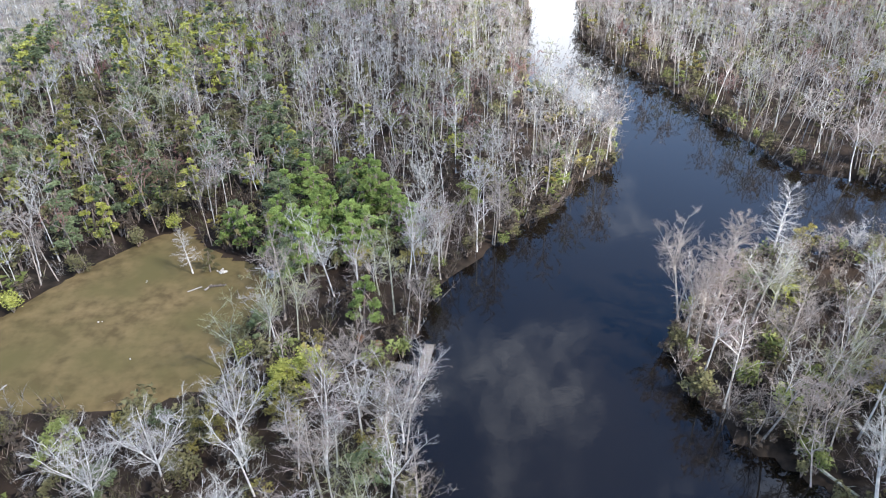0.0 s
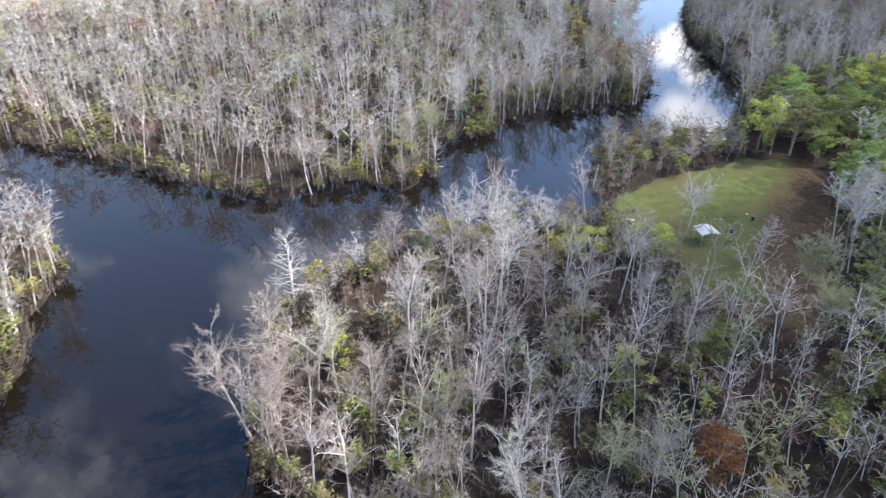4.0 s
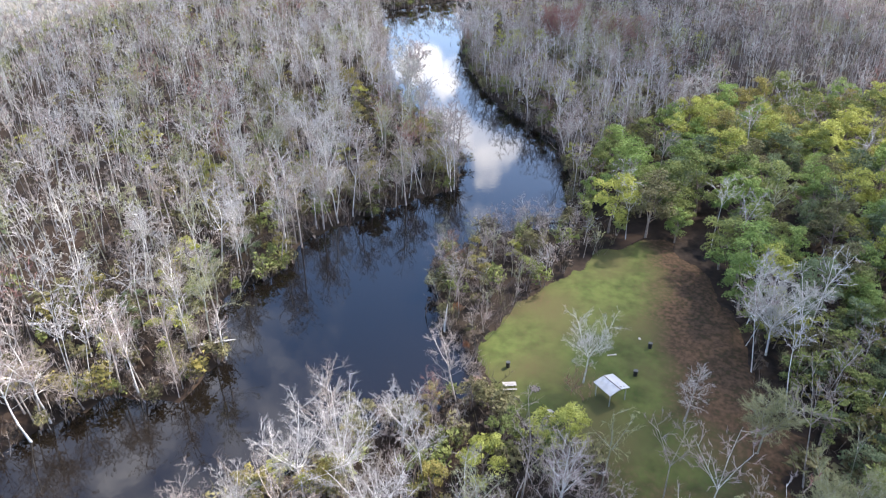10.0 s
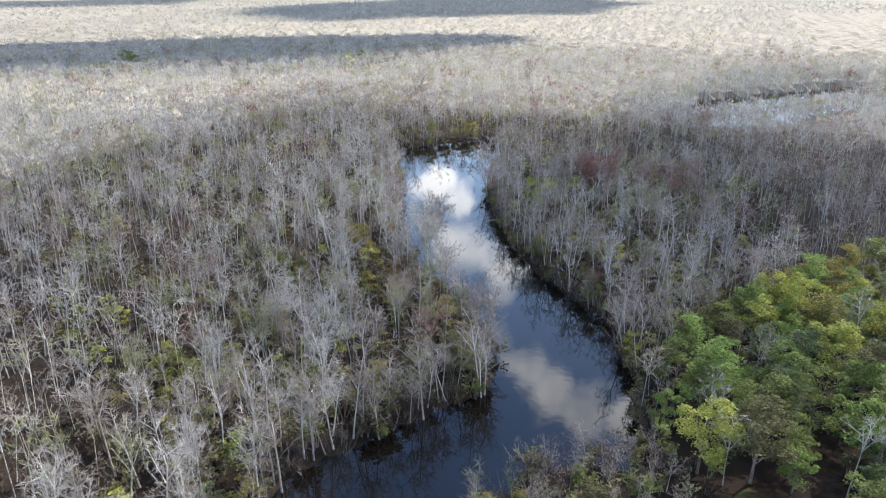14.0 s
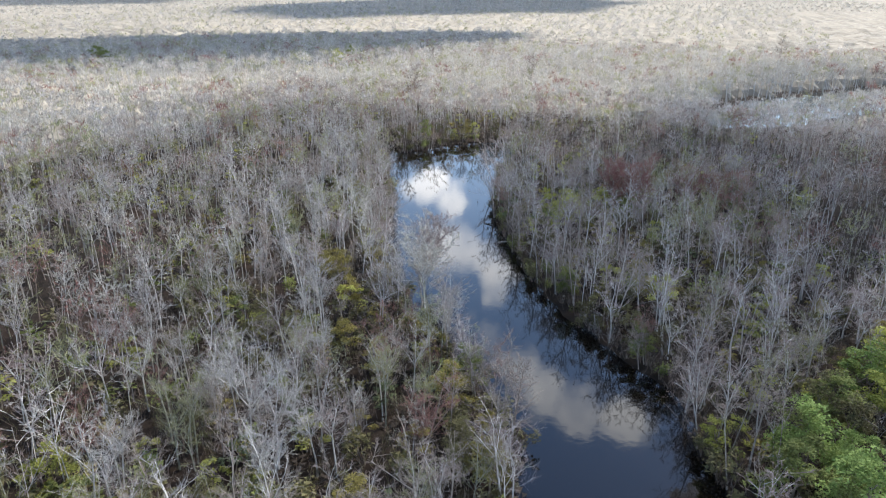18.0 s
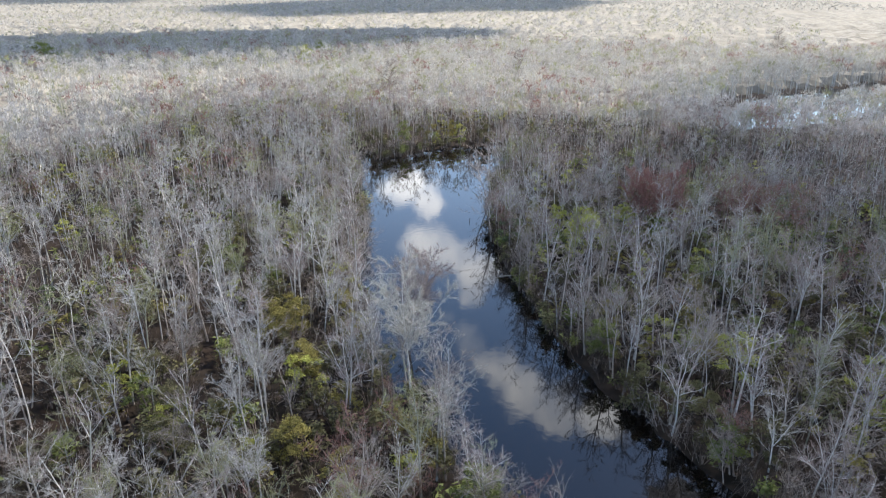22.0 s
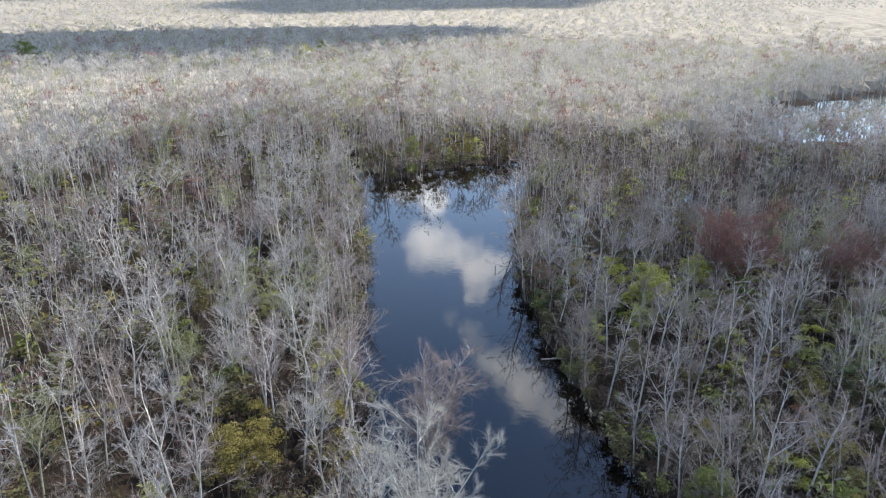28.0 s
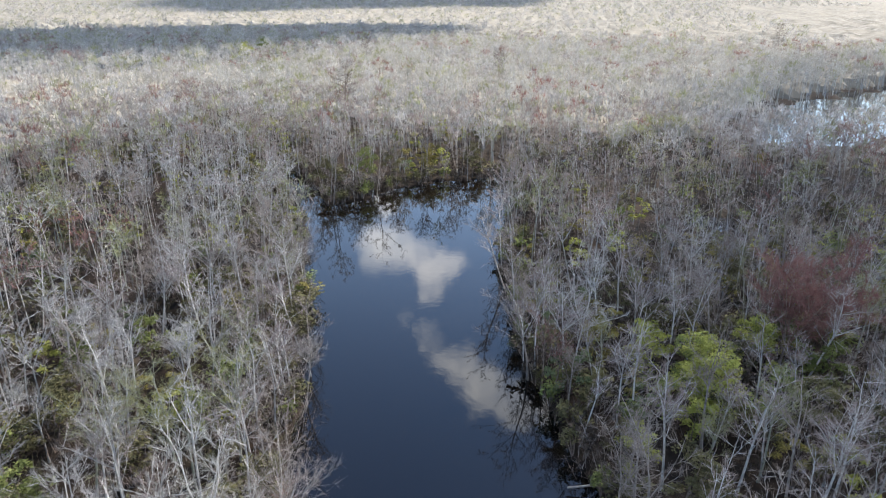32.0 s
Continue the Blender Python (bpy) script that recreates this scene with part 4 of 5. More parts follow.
near = dry(scatter(-120, 440, -25, 310, 4.55), 0.2)
near = near[(route_gap(near) > 40) | (rng.uniform(0, 1, len(near)) < 0.95)]
near = near[~((near[:, 0] < 45) & (near[:, 1] < 22)) & ~((near[:, 0] < -24) & (near[:, 1] < 61) & (rng.uniform(0, 1, len(near)) < 0.92))]
near = near[~((near[:, 0] > 200) & (near[:, 1] < -5)) & ~((near[:, 0] > 365) & (near[:, 1] < 20))]
near = near[~inside(SHADY, near[:, 0], near[:, 1]) | (rng.uniform(0, 1, len(near)) < 0.65)]
near = near[(gap_to(LOT, near[:, 0], near[:, 1]) > 4) | (near[:, 1] > 66)]
near = near[~inside(LANDING, near[:, 0], near[:, 1]) & ~inside(TABLE_END, near[:, 0], near[:, 1])]
near = near[~low_growth(near) | (rng.uniform(0, 1, len(near)) < 0.1)]
near = near[~((near[:, 0] > 418) & (near[:, 1] > 45) & (near[:, 1] < 116))]
SPOTS = np.array([s[5:7] for s in SINGLES] + [s[4:6] for s in GREENS])
room = np.array([3.0] * len(SINGLES) + [4.6 if g_row[4] > 85 else 3.2 for g_row in GREENS])
near = near[(np.linalg.norm(near[:, None] - SPOTS[None], axis=2) > room[None]).all(1)]
d_route = route_gap(near)
in_oak = inside(OAKS, near[:, 0], near[:, 1])
in_pine = inside(PINES, near[:, 0], near[:, 1])
in_green = inside(GREENWOOD, near[:, 0], near[:, 1])
roll = rng.uniform(0, 1, len(near))
bare = (~in_oak | (roll > 0.82)) & ~in_pine & ~(in_green & (roll < 0.46))
south = (near[:, 0] > 165) & (near[:, 1] < 30 + 0.42 * near[:, 0]) & (near[:, 0] < 370)
kind_roll = np.clip(rng.uniform(0, 1, len(near)) + 0.22 * ripple(near[:, 0], near[:, 1], 13.0), 0, 0.999)
kind_roll = np.where(south & (kind_roll < 0.46) & (rng.uniform(0, 1, len(near)) < 0.75), 0.76, kind_roll)

on_point = (near[:, 0] > 28) & (near[:, 0] < 118) & (near[:, 1] < 104) & (near[:, 1] > 0)
kind_roll = np.where(on_point & (kind_roll < 0.4) & (rng.uniform(0, 1, len(near)) < 0.7), 0.42 + 0.9 * kind_roll, kind_roll)
single = bare & (d_route < 40) & (rng.uniform(0, 1, len(near)) < 0.36)
pick = rng.permutation(np.flatnonzero(single))[:230]
# brown twigs darkened in place of shade on the south woods
SOUTH_SHADE_COAT = (WT, TB, "leafless swamp tree with brown twigs darkened for shade", 1.0)
COATS = [(WG, TG, "pale grey leafless swamp tree with a slim forked trunk", 0.22), (WG, TC, "cream-twigged leafless swamp tree with a white trunk", 0.40),
         (WT, TT, "tan leafless swamp tree with fine twigs", 0.62), (WG, TP, "leafless swamp tree with rosy brown twigs", 0.80),
         (WM, TM, "leafless swamp tree with green spring buds", 0.985), (WB, TR, "leafless maple with reddish budding twigs", 1.0)]
for i in pick:
    c = next(k for k, row in enumerate(COATS) if kind_roll[i] < row[3])
    shape = int(rng.integers(0, 5))
    stand_tree((c, shape), "bare_tree", SWAMP[0][shape], COATS[c][0], COATS[c][1], COATS[c][2], near[i, 0], near[i, 1], rng.uniform(0.62, 1.15), 4.0,
               group="leafless trees by the river")
taken = np.zeros(len(near), bool)
taken[pick] = True

woods = Stand()
shade_roll = rng.uniform(0, 1, len(near))
for lod, lo, hi in ((1, 0, 30), (2, 30, 105), (4, 105, 1e9)):
    sel = bare & ~taken & (d_route >= lo) & (d_route < hi)
    low = 0.0
    for c, row in enumerate(COATS):
        s = sel & (kind_roll >= low) & (kind_roll < row[3])
        low = row[3]
        if lod == 2:
            dim = s & south & (shade_roll < 0.34)
            woods.plant(SWAMP[lod], grounded(near[dim]), 0.92, SOUTH_SHADE_COAT[0], SOUTH_SHADE_COAT[1], rng, 0.09)
            s &= ~dim
        cut = rng.uniform(0, 1, len(near)) < np.where(d_route < 70, 0.12, 0.25)
        if lod == 4:
            woods.plant(FAR, grounded(near[s]), 0.95, row[0], row[1], rng, 0.09)
            continue
        woods.plant(SWAMP[lod], grounded(near[s & ~cut]), 0.96, row[0], row[1], rng, 0.09)
        woods.plant(SWAMP[lod] + SPREAD[lod], grounded(near[s & cut]), 0.62, row[0], row[1], rng, 0.12)
woods.make("swamp_woods", MATS, "dense leafless grey swamp woods lining both river banks", "woods")

# evergreen grove by the lawn and pines by the clearing
oak_p = dry(scatter(125, 256, 0, 80, 5.8))
oak_p = oak_p[inside(OAKS, oak_p[:, 0], oak_p[:, 1])]
for i, (x, y) in enumerate(oak_p):
    c = int(rng.integers(0, 6))
    shape = int(rng.integers(0, 4))
    leaf = (LS, LN, LS, LY, LO, LY)[c] if x > 200 else (LO, LN, LS, LN, LP, LV)[c]
    stand_tree(("oak", leaf, shape), "evergreen_oak", OAK[0][shape], WB, leaf,
               {LO: "rounded dark green evergreen oak", LS: "rounded yellow-green evergreen oak", LN: "rounded fresh green evergreen oak", LP: "rounded grey-green evergreen oak", LV: "rounded olive-green evergreen oak", LY: "rounded yellowing evergreen oak"}[leaf],
               x, y, rng.uniform(0.7, 1.4), 3, group="evergreen oaks beside the lawn")
pine_p = dry(scatter(-42, -4, 88, 126, 4.6))
pine_p = pine_p[inside(PINES, pine_p[:, 0], pine_p[:, 1])]
for x, y in pine_p:
    shape = int(rng.integers(0, 3))
    leaf = (LN, LP)[int(rng.uniform() < 0.2)]
    stand_tree(("pine", leaf, shape), "pine", PINE[0][shape], WB, leaf, "bright green young pine beside the clearing" if leaf == LN else "dull green young pine beside the clearing",
               x, y, rng.uniform(0.75, 1.1), 2, group="pines beside the clearing")
evergreen = Stand()
s = in_green & ~bare & ~in_pine
tone = rng.uniform(0, 1, len(near))
rear = near[:, 1] > 165
evergreen.plant(PINE[2] + OAK[2][:2], grounded(near[s & rear & (tone < 0.4)]), 1.15, WB, LP, rng)
evergreen.plant(PINE[2] + OAK[2][:2], grounded(near[s & rear & (tone >= 0.4)]), 1.1, WB, LS, rng)
s &= ~rear
evergreen.plant(PINE[1] + OAK[1][:2], grounded(near[s & (tone < 0.45)]), 1.1, WB, LP, rng)
evergreen.plant(PINE[1] + OAK[1][:2], grounded(near[s & (tone >= 0.45) & (tone < 0.7)]), 1.05, WB, LV, rng)
evergreen.plant(PINE[1], grounded(near[s & (tone >= 0.7)]), 1.05, WB, LS, rng)
evergreen.make("mixed_woods", MATS, "grey-green pines and evergreens mixed into the bare woods", "woods")

# undergrowth, and shrubs that hang over the water's edge
under = Stand()
low_p = dry(scatter(-120, 440, -25, 310, 3.9), 0.0)
low_p = low_p[~((low_p[:, 0] < 45) & (low_p[:, 1] < 22))]
low_p = low_p[~((low_p[:, 0] > 200) & (low_p[:, 1] < 50)) & ~((low_p[:, 0] > 345) & (low_p[:, 1] < 85))]
g = rng.uniform(0, 1, len(low_p)) + 0.3 * ripple(low_p[:, 0] + 17, low_p[:, 1], 7.0)
keep = (route_gap(low_p) < 50) | (shore(low_p[:, 0], low_p[:, 1]) < 9) | (low_p[:, 0] < 15) | (low_p[:, 0] < 145) & (low_p[:, 1] < 70) | (rng.uniform(0, 1, len(low_p)) < 0.3)
low_p, g = low_p[keep], g[keep]
closest = route_gap(low_p) < 36
for lod, zone in ((1, closest), (2, ~closest)):
    under.plant(BUSH[lod], grounded(low_p[zone & (g < 0.2)]), 1.7, WB, LV, rng)
    under.plant(BUSH[lod], grounded(low_p[zone & (g >= 0.2) & (g < 0.26)]), 1.7, WB, LO, rng)
    under.plant(BUSH[lod], grounded(low_p[zone & (g >= 0.26) & (g < 0.28)]), 1.6, WB, LY, rng)
    under.plant(BUSH[2], grounded(low_p[zone & (g >= 0.28) & (g < 0.68)]), 1.4, WB, LB, rng)
under.make("undergrowth", MATS, "olive and brown undergrowth beneath the bare trees", "undergrowth")
middle = Stand()
sap_p = dry(scatter(-120, 440, -25, 310, 4.2), 0.1)
sap_p = sap_p[~((sap_p[:, 0] < 45) & (sap_p[:, 1] < 22))]
sap_p = sap_p[~inside(OAKS, sap_p[:, 0], sap_p[:, 1]) & ~((sap_p[:, 0] > 200) & (sap_p[:, 1] < 50)) & ~((sap_p[:, 0] > 345) & (sap_p[:, 1] < 85))]
g = rng.uniform(0, 1, len(sap_p)) + 0.2 * ripple(sap_p[:, 0] - 5, sap_p[:, 1], 9.0)
keep = (route_gap(sap_p) < 50) | (shore(sap_p[:, 0], sap_p[:, 1]) < 9) | (sap_p[:, 0] < 15) | (sap_p[:, 0] < 145) & (sap_p[:, 1] < 70) | (rng.uniform(0, 1, len(sap_p)) < 0.25)
sap_p, g = sap_p[keep], g[keep]
closest = route_gap(sap_p) < 34
for lod, zone in ((0, closest), (1, ~closest)):
    middle.plant(SAPLING[lod], grounded(sap_p[zone & (g < 0.04)]), 1.0, WT, TG, rng, 0.12)
    middle.plant(SAPLING[lod], grounded(sap_p[zone & (g >= 0.04) & (g < 0.55)]), 1.0, WB, TB, rng, 0.12)
    middle.plant(SAPLING[lod], grounded(sap_p[zone & (g >= 0.55)]), 1.0, WB, TO, rng, 0.12)
leafy_p = dry(scatter(-40, 440, -12, 300, 5.6), 0.5)
leafy_p = leafy_p[~inside(OAKS, leafy_p[:, 0], leafy_p[:, 1]) & ~inside(PINES, leafy_p[:, 0], leafy_p[:, 1]) & ((leafy_p[:, 1] > 40) | inside(SHADY, leafy_p[:, 0], leafy_p[:, 1])) & ~((leafy_p[:, 0] > 200) & (leafy_p[:, 1] < 60))]
grove = ripple(leafy_p[:, 0] + 60, leafy_p[:, 1] + 11, 8.0) + 0.6 * ripple(leafy_p[:, 0], leafy_p[:, 1], 3.1)
leafy_p = leafy_p[(grove > 0.3) & (rng.uniform(0, 1, len(leafy_p)) < 0.7) | (route_gap(leafy_p) < 42) & (leafy_p[:, 0] > 120) & (rng.uniform(0, 1, len(leafy_p)) < 0.3) | inside(SHADY, leafy_p[:, 0], leafy_p[:, 1]) & (rng.uniform(0, 1, len(leafy_p)) < 0.8)
                  | (leafy_p[:, 0] > 205) & (leafy_p[:, 0] < 330) & (leafy_p[:, 1] < 30 + 0.42 * leafy_p[:, 0]) & (rng.uniform(0, 1, len(leafy_p)) < 0.4)]
tone = rng.uniform(0, 1, len(leafy_p))
closest = route_gap(leafy_p) < 40
for lod, zone in ((1, closest), (2, ~closest)):
    for lo, hi, leaf, size in ((0, 0.3, LV, 0.75), (0.3, 0.5, LS, 0.68), (0.5, 0.62, LO, 0.75), (0.62, 0.9, LY, 0.62), (0.9, 1, LP, 0.68)):
        middle.plant(OAK[lod], grounded(leafy_p[zone & (tone >= lo) & (tone < hi)]), size, WB, leaf, rng, 0.1)
shady_p = dry(scatter(70, 152, -12, 46, 4.6), 0.5)
shady_p = shady_p[inside(SHADY, shady_p[:, 0], shady_p[:, 1])]
tone = rng.uniform(0, 1, len(shady_p))
for lo, hi, leaf, size in ((0, 0.35, LO, 0.8), (0.35, 0.6, LV, 0.85), (0.6, 0.8, LP, 0.8), (0.8, 0.92, LS, 0.75), (0.92, 1, LY, 0.6)):
    middle.plant(OAK[1], grounded(shady_p[(tone >= lo) & (tone < hi)]), size, WB, leaf, rng, 0.1)
tip_p = dry(scatter(32, 166, 64, 104, 3.3), 0.4)
tip_p = tip_p[low_growth(tip_p) & ~inside(TABLE_END, tip_p[:, 0], tip_p[:, 1])]
tone = rng.uniform(0, 1, len(tip_p))
for lo, hi, wood, leaf in ((0, 0.36, WT, TT), (0.36, 0.7, WT, TP), (0.7, 0.78, WG, TG), (0.78, 0.95, WM, TM), (0.95, 1, WG, TC)):
    middle.plant(SWAMP[1] + SPREAD[2], grounded(tip_p[(tone >= lo) & (tone < hi)]), 0.45, wood, leaf, rng, 0.14)
middle.make("saplings", MATS, "thin bare saplings and small leafy trees filling the woods", "saplings")

edge = []
for (ax, ay), (bx, by) in zip(RIVER, np.roll(RIVER, -1, 0)):
    ln = math.hypot(bx - ax, by - ay)
    n = int(ln / 0.9)
    for i in range(n):
        k = (i + rng.uniform(0, 1)) / n
        off = rng.uniform(-1.2, 3.0)
        edge.append((ax + (bx - ax) * k - (by - ay) / ln * off, ay + (by - ay) * k + (bx - ax) / ln * off))
edge = np.array(edge)
edge = edge[(edge[:, 0] > -20) & (edge[:, 0] < 400) & (edge[:, 1] > 25) & (edge[:, 1] < 260)]
gap_edge = shore(edge[:, 0], edge[:, 1])
edge = edge[(gap_edge > -0.7) & (gap_edge < 3) & (gap_to(LAWN, edge[:, 0], edge[:, 1]) > 2.0)]
e = np.clip(rng.uniform(0, 1, len(edge)) + 0.2 * ripple(edge[:, 0], edge[:, 1], 6.0), 0, 0.999)
e = np.where(low_growth(edge) | inside(LANDING, edge[:, 0], edge[:, 1]), e * 0.75, e)
banks = Stand()
for lo, hi, tems, size, wood, leaf, lean in ((0, 0.18, BUSH[1], 1.25, WB, LV, 0.1), (0.18, 0.26, BUSH[1], 1.2, WB, LO, 0.1), (0.26, 0.46, BUSH[1], 1.0, WB, LB, 0.1),
                                             (0.46, 0.63, SAPLING[0], 0.9, WB, TB, 0.35), (0.63, 0.76, SAPLING[0], 0.95, WT, TT, 0.35), (0.76, 0.86, SWAMP[2], 1.0, WT, TT, 0.16), (0.86, 0.94, SWAMP[2], 0.9, WG, TP, 0.2),
                                             (0.94, 1.0, SPREAD[2], 0.6, WT, TT, 0.2)):
    row_p = edge[(e >= lo) & (e < hi)]
    beside = route_gap(row_p) < 38
    finer = SWAMP[1] if tems is SWAMP[2] else SPREAD[1] if tems is SPREAD[2] else tems
    banks.plant(finer, grounded(row_p[beside]), size, wood, leaf, rng, lean)
    banks.plant(tems, grounded(row_p[~beside]), size, wood, leaf, rng, lean)
banks.make("bank_shrubs", MATS, "brown and olive shrubs overhanging the water's edge", "shrubs")

# woods farther off
far = Stand()
mid_p = dry(scatter(-330, 760, -40, 640, 6.6))
out = ~((mid_p[:, 0] > -120) & (mid_p[:, 0] < 440) & (mid_p[:, 1] > -25) & (mid_p[:, 1] < 310))
out |= (mid_p[:, 0] > 365) & (mid_p[:, 0] < 440) & (mid_p[:, 1] > -5) & (mid_p[:, 1] < 20)
out |= (mid_p[:, 0] > 200) & (mid_p[:, 0] < 346) & (mid_p[:, 1] > -30) & (mid_p[:, 1] < -5) & ~inside(OAKS, mid_p[:, 0], mid_p[:, 1])
aside = (mid_p[:, 0] < -60) & (mid_p[:, 1] < 40) | (mid_p[:, 0] < 90) & (mid_p[:, 1] < 20) | (mid_p[:, 1] > 420) & (mid_p[:, 0] < 0)
low_ground = (mid_p[:, 0] > 380) & (mid_p[:, 0] < 440) & (mid_p[:, 1] > 50) & (mid_p[:, 1] < 108)
mid_p = mid_p[out & ~aside & ~low_ground]
kr = np.clip(rng.uniform(0, 1, len(mid_p)) + 0.2 * ripple(mid_p[:, 0], mid_p[:, 1], 19.0), 0, 0.999)
# mostly the palest twigs: light and haze on far crowns put into the colour
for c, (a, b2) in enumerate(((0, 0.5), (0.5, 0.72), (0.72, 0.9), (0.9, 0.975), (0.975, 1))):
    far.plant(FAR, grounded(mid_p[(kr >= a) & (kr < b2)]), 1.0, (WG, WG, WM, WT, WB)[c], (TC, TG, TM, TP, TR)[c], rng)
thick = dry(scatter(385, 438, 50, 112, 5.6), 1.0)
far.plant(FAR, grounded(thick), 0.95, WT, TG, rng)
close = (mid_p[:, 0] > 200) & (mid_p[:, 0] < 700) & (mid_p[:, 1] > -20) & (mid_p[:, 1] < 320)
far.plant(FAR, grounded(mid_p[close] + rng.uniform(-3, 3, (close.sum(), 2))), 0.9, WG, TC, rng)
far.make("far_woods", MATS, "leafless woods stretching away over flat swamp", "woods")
more = Stand()
hz = np.column_stack([rng.uniform(-300, 1900, 14600), rng.uniform(0, 1500, 14600)])
hz = hz[~((hz[:, 0] > -330) & (hz[:, 0] < 760) & (hz[:, 1] < 640)) & (hz[:, 1] < 700 + 0.5 * hz[:, 0])]
kr = rng.uniform(0, 1, len(hz))
rim = np.column_stack([rng.uniform(-900, 3600, 15500), rng.uniform(-300, 2800, 15500)])
rim = rim[((rim[:, 0] > 1880) | (rim[:, 1] > 690 + 0.5 * rim[:, 0])) & (rim[:, 1] < 1500 + 0.8 * rim[:, 0])]
hz = np.column_stack([hz, np.full(len(hz), 0.0)])
# palest twigs again, in place of light and haze at this distance
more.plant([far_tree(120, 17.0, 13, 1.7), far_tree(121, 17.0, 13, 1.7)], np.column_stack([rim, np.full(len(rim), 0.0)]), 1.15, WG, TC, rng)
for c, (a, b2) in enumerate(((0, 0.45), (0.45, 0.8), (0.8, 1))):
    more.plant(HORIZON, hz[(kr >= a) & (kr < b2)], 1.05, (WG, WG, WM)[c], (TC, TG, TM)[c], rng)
more.make("horizon_woods", MATS, "leafless treetops paled for far light and haze towards the horizon", "woods")

# lightened with the far crowns, whose pale colour stands in for haze
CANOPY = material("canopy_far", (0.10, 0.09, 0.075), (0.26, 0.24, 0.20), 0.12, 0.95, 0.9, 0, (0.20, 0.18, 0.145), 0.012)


def woods_edge(x, y):
    """How far outside the near woods a place lies, in metres."""
    return np.maximum(np.abs(x - 160) - 284, np.abs(y - 141) - 170)


def canopy_height(x, y):
    d = woods_edge(x, y)
    top = 3.0 + 8.0 * np.clip((d - 150) / 250, 0, 1)
    wet = np.minimum(gap_to(RIVER, x, y), gap_to(BEND, x, y))
    top = np.where(wet < 14, -1.5, top)
    return np.where(d < 0, -1.5, top + rng.uniform(-1.8, 1.8, x.shape))


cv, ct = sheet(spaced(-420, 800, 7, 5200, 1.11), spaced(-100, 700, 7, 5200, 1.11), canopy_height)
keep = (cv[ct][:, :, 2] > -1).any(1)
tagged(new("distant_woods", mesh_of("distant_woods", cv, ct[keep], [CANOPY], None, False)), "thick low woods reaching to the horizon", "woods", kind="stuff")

# ---- built things ----
WOODEN = material("weathered_board", (0.12, 0.105, 0.09), (0.24, 0.215, 0.185), 4.0, 0.9, 0.01, 0.25)
DARKWOOD = material("wet_post", (0.07, 0.06, 0.05), (0.16, 0.13, 0.11), 3.0, 0.85, 0.01, 0.1)
WHITEMETAL = material("white_roof_panel", (0.26, 0.275, 0.29), (0.40, 0.41, 0.42), 1.5, 0.6, 0, 0.05, (0.34, 0.335, 0.32), 0.6)
STEEL = material("grey_post", (0.30, 0.30, 0.30), (0.45, 0.45, 0.44), 4.0, 0.5, 0, 0.05)
BLACK = material("black_plastic", (0.012, 0.012, 0.012), (0.03, 0.03, 0.03), 5.0, 0.5)
PALETOP = material("bleached_board", (0.22, 0.205, 0.19), (0.36, 0.34, 0.315), 3.0, 0.85, 0.005, 0.15)
STONE = material("pale_rubble", (0.28, 0.265, 0.24), (0.48, 0.46, 0.42), 3.0, 0.9, 0.03, 0.2)
ASH = material("fire_ash", (0.05, 0.045, 0.04), (0.16, 0.14, 0.13), 4.0, 0.95, 0.02)


def box(sx, sy, sz, m=None, bevel=0.01):
    bm = bmesh.new()
    bmesh.ops.create_cube(bm, size=1.0)
    bmesh.ops.scale(bm, vec=(sx, sy, sz), verts=bm.verts)
    if bevel:
        bmesh.ops.bevel(bm, geom=bm.edges[:], offset=bevel, segments=1, affect="EDGES")
    if m:
        bmesh.ops.transform(bm, matrix=m, verts=bm.verts)
    return bm


def rod(r, h, m=None, sides=10, taper=1.0):
    bm = bmesh.new()
    bmesh.ops.create_cone(bm, cap_ends=True, segments=sides, radius1=r, radius2=r * taper, depth=h)
    if m:
        bmesh.ops.transform(bm, matrix=m, verts=bm.verts)
    return bm


def part(name, bm, mat, parent, label=""):
    me = bpy.data.meshes.new(name)
    bm.to_mesh(me)
    bm.free()
    me.materials.append(mat)
    ob = new(name, me)
    ob.parent = parent
    return tagged(ob, label)


def share(name, mesh, parent, m):
    ob = new(name, mesh)
    ob.parent = parent
    ob.matrix_basis = m
    return ob


# dock: a boardwalk from the shore and a platform across its end
def deck(parent, length, width, at, step=0.2):
    """Crosswise boards along local y of the pose at, on two beams and posts."""
    first = part("board", box(width, step - 0.025, 0.045), WOODEN, parent)
    first.matrix_basis = at @ pose(0, step / 2, 0)
    for i in range(1, int(length / step)):
        share("board", first.data, parent, at @ pose(rng.normal() * 0.015, step * (i + 0.5), rng.normal() * 0.006, 0, 0, rng.normal() * 0.7))
    for s in (-1, 1):
        part("beam", box(0.09, length, 0.18, at @ pose(s * width * 0.4, length / 2, -0.13)), DARKWOOD, parent)
        for i in range(max(2, int(length / 2.2)) + 1):
            part("post", rod(0.09, 2.4, at @ pose(s * (width * 0.5 + 0.02), length * i / max(2, int(length / 2.2)), -1.1), 8), DARKWOOD, parent)


dock = thing("dock", -3.4, 69.0, 0.0, "weathered grey wooden dock with a platform at its end", "dock")
deck(dock, 6.0, 1.35, pose(0, 0, 0.75, 0, 0, -10))
walkway = thing("boardwalk", -16.5, 73.6, 0.0, "weathered wooden boardwalk leading from the woods to the dock", "boardwalk")
deck(walkway, 12.6, 1.2, pose(0, 0, 0.72, 0, 0, -106.5))
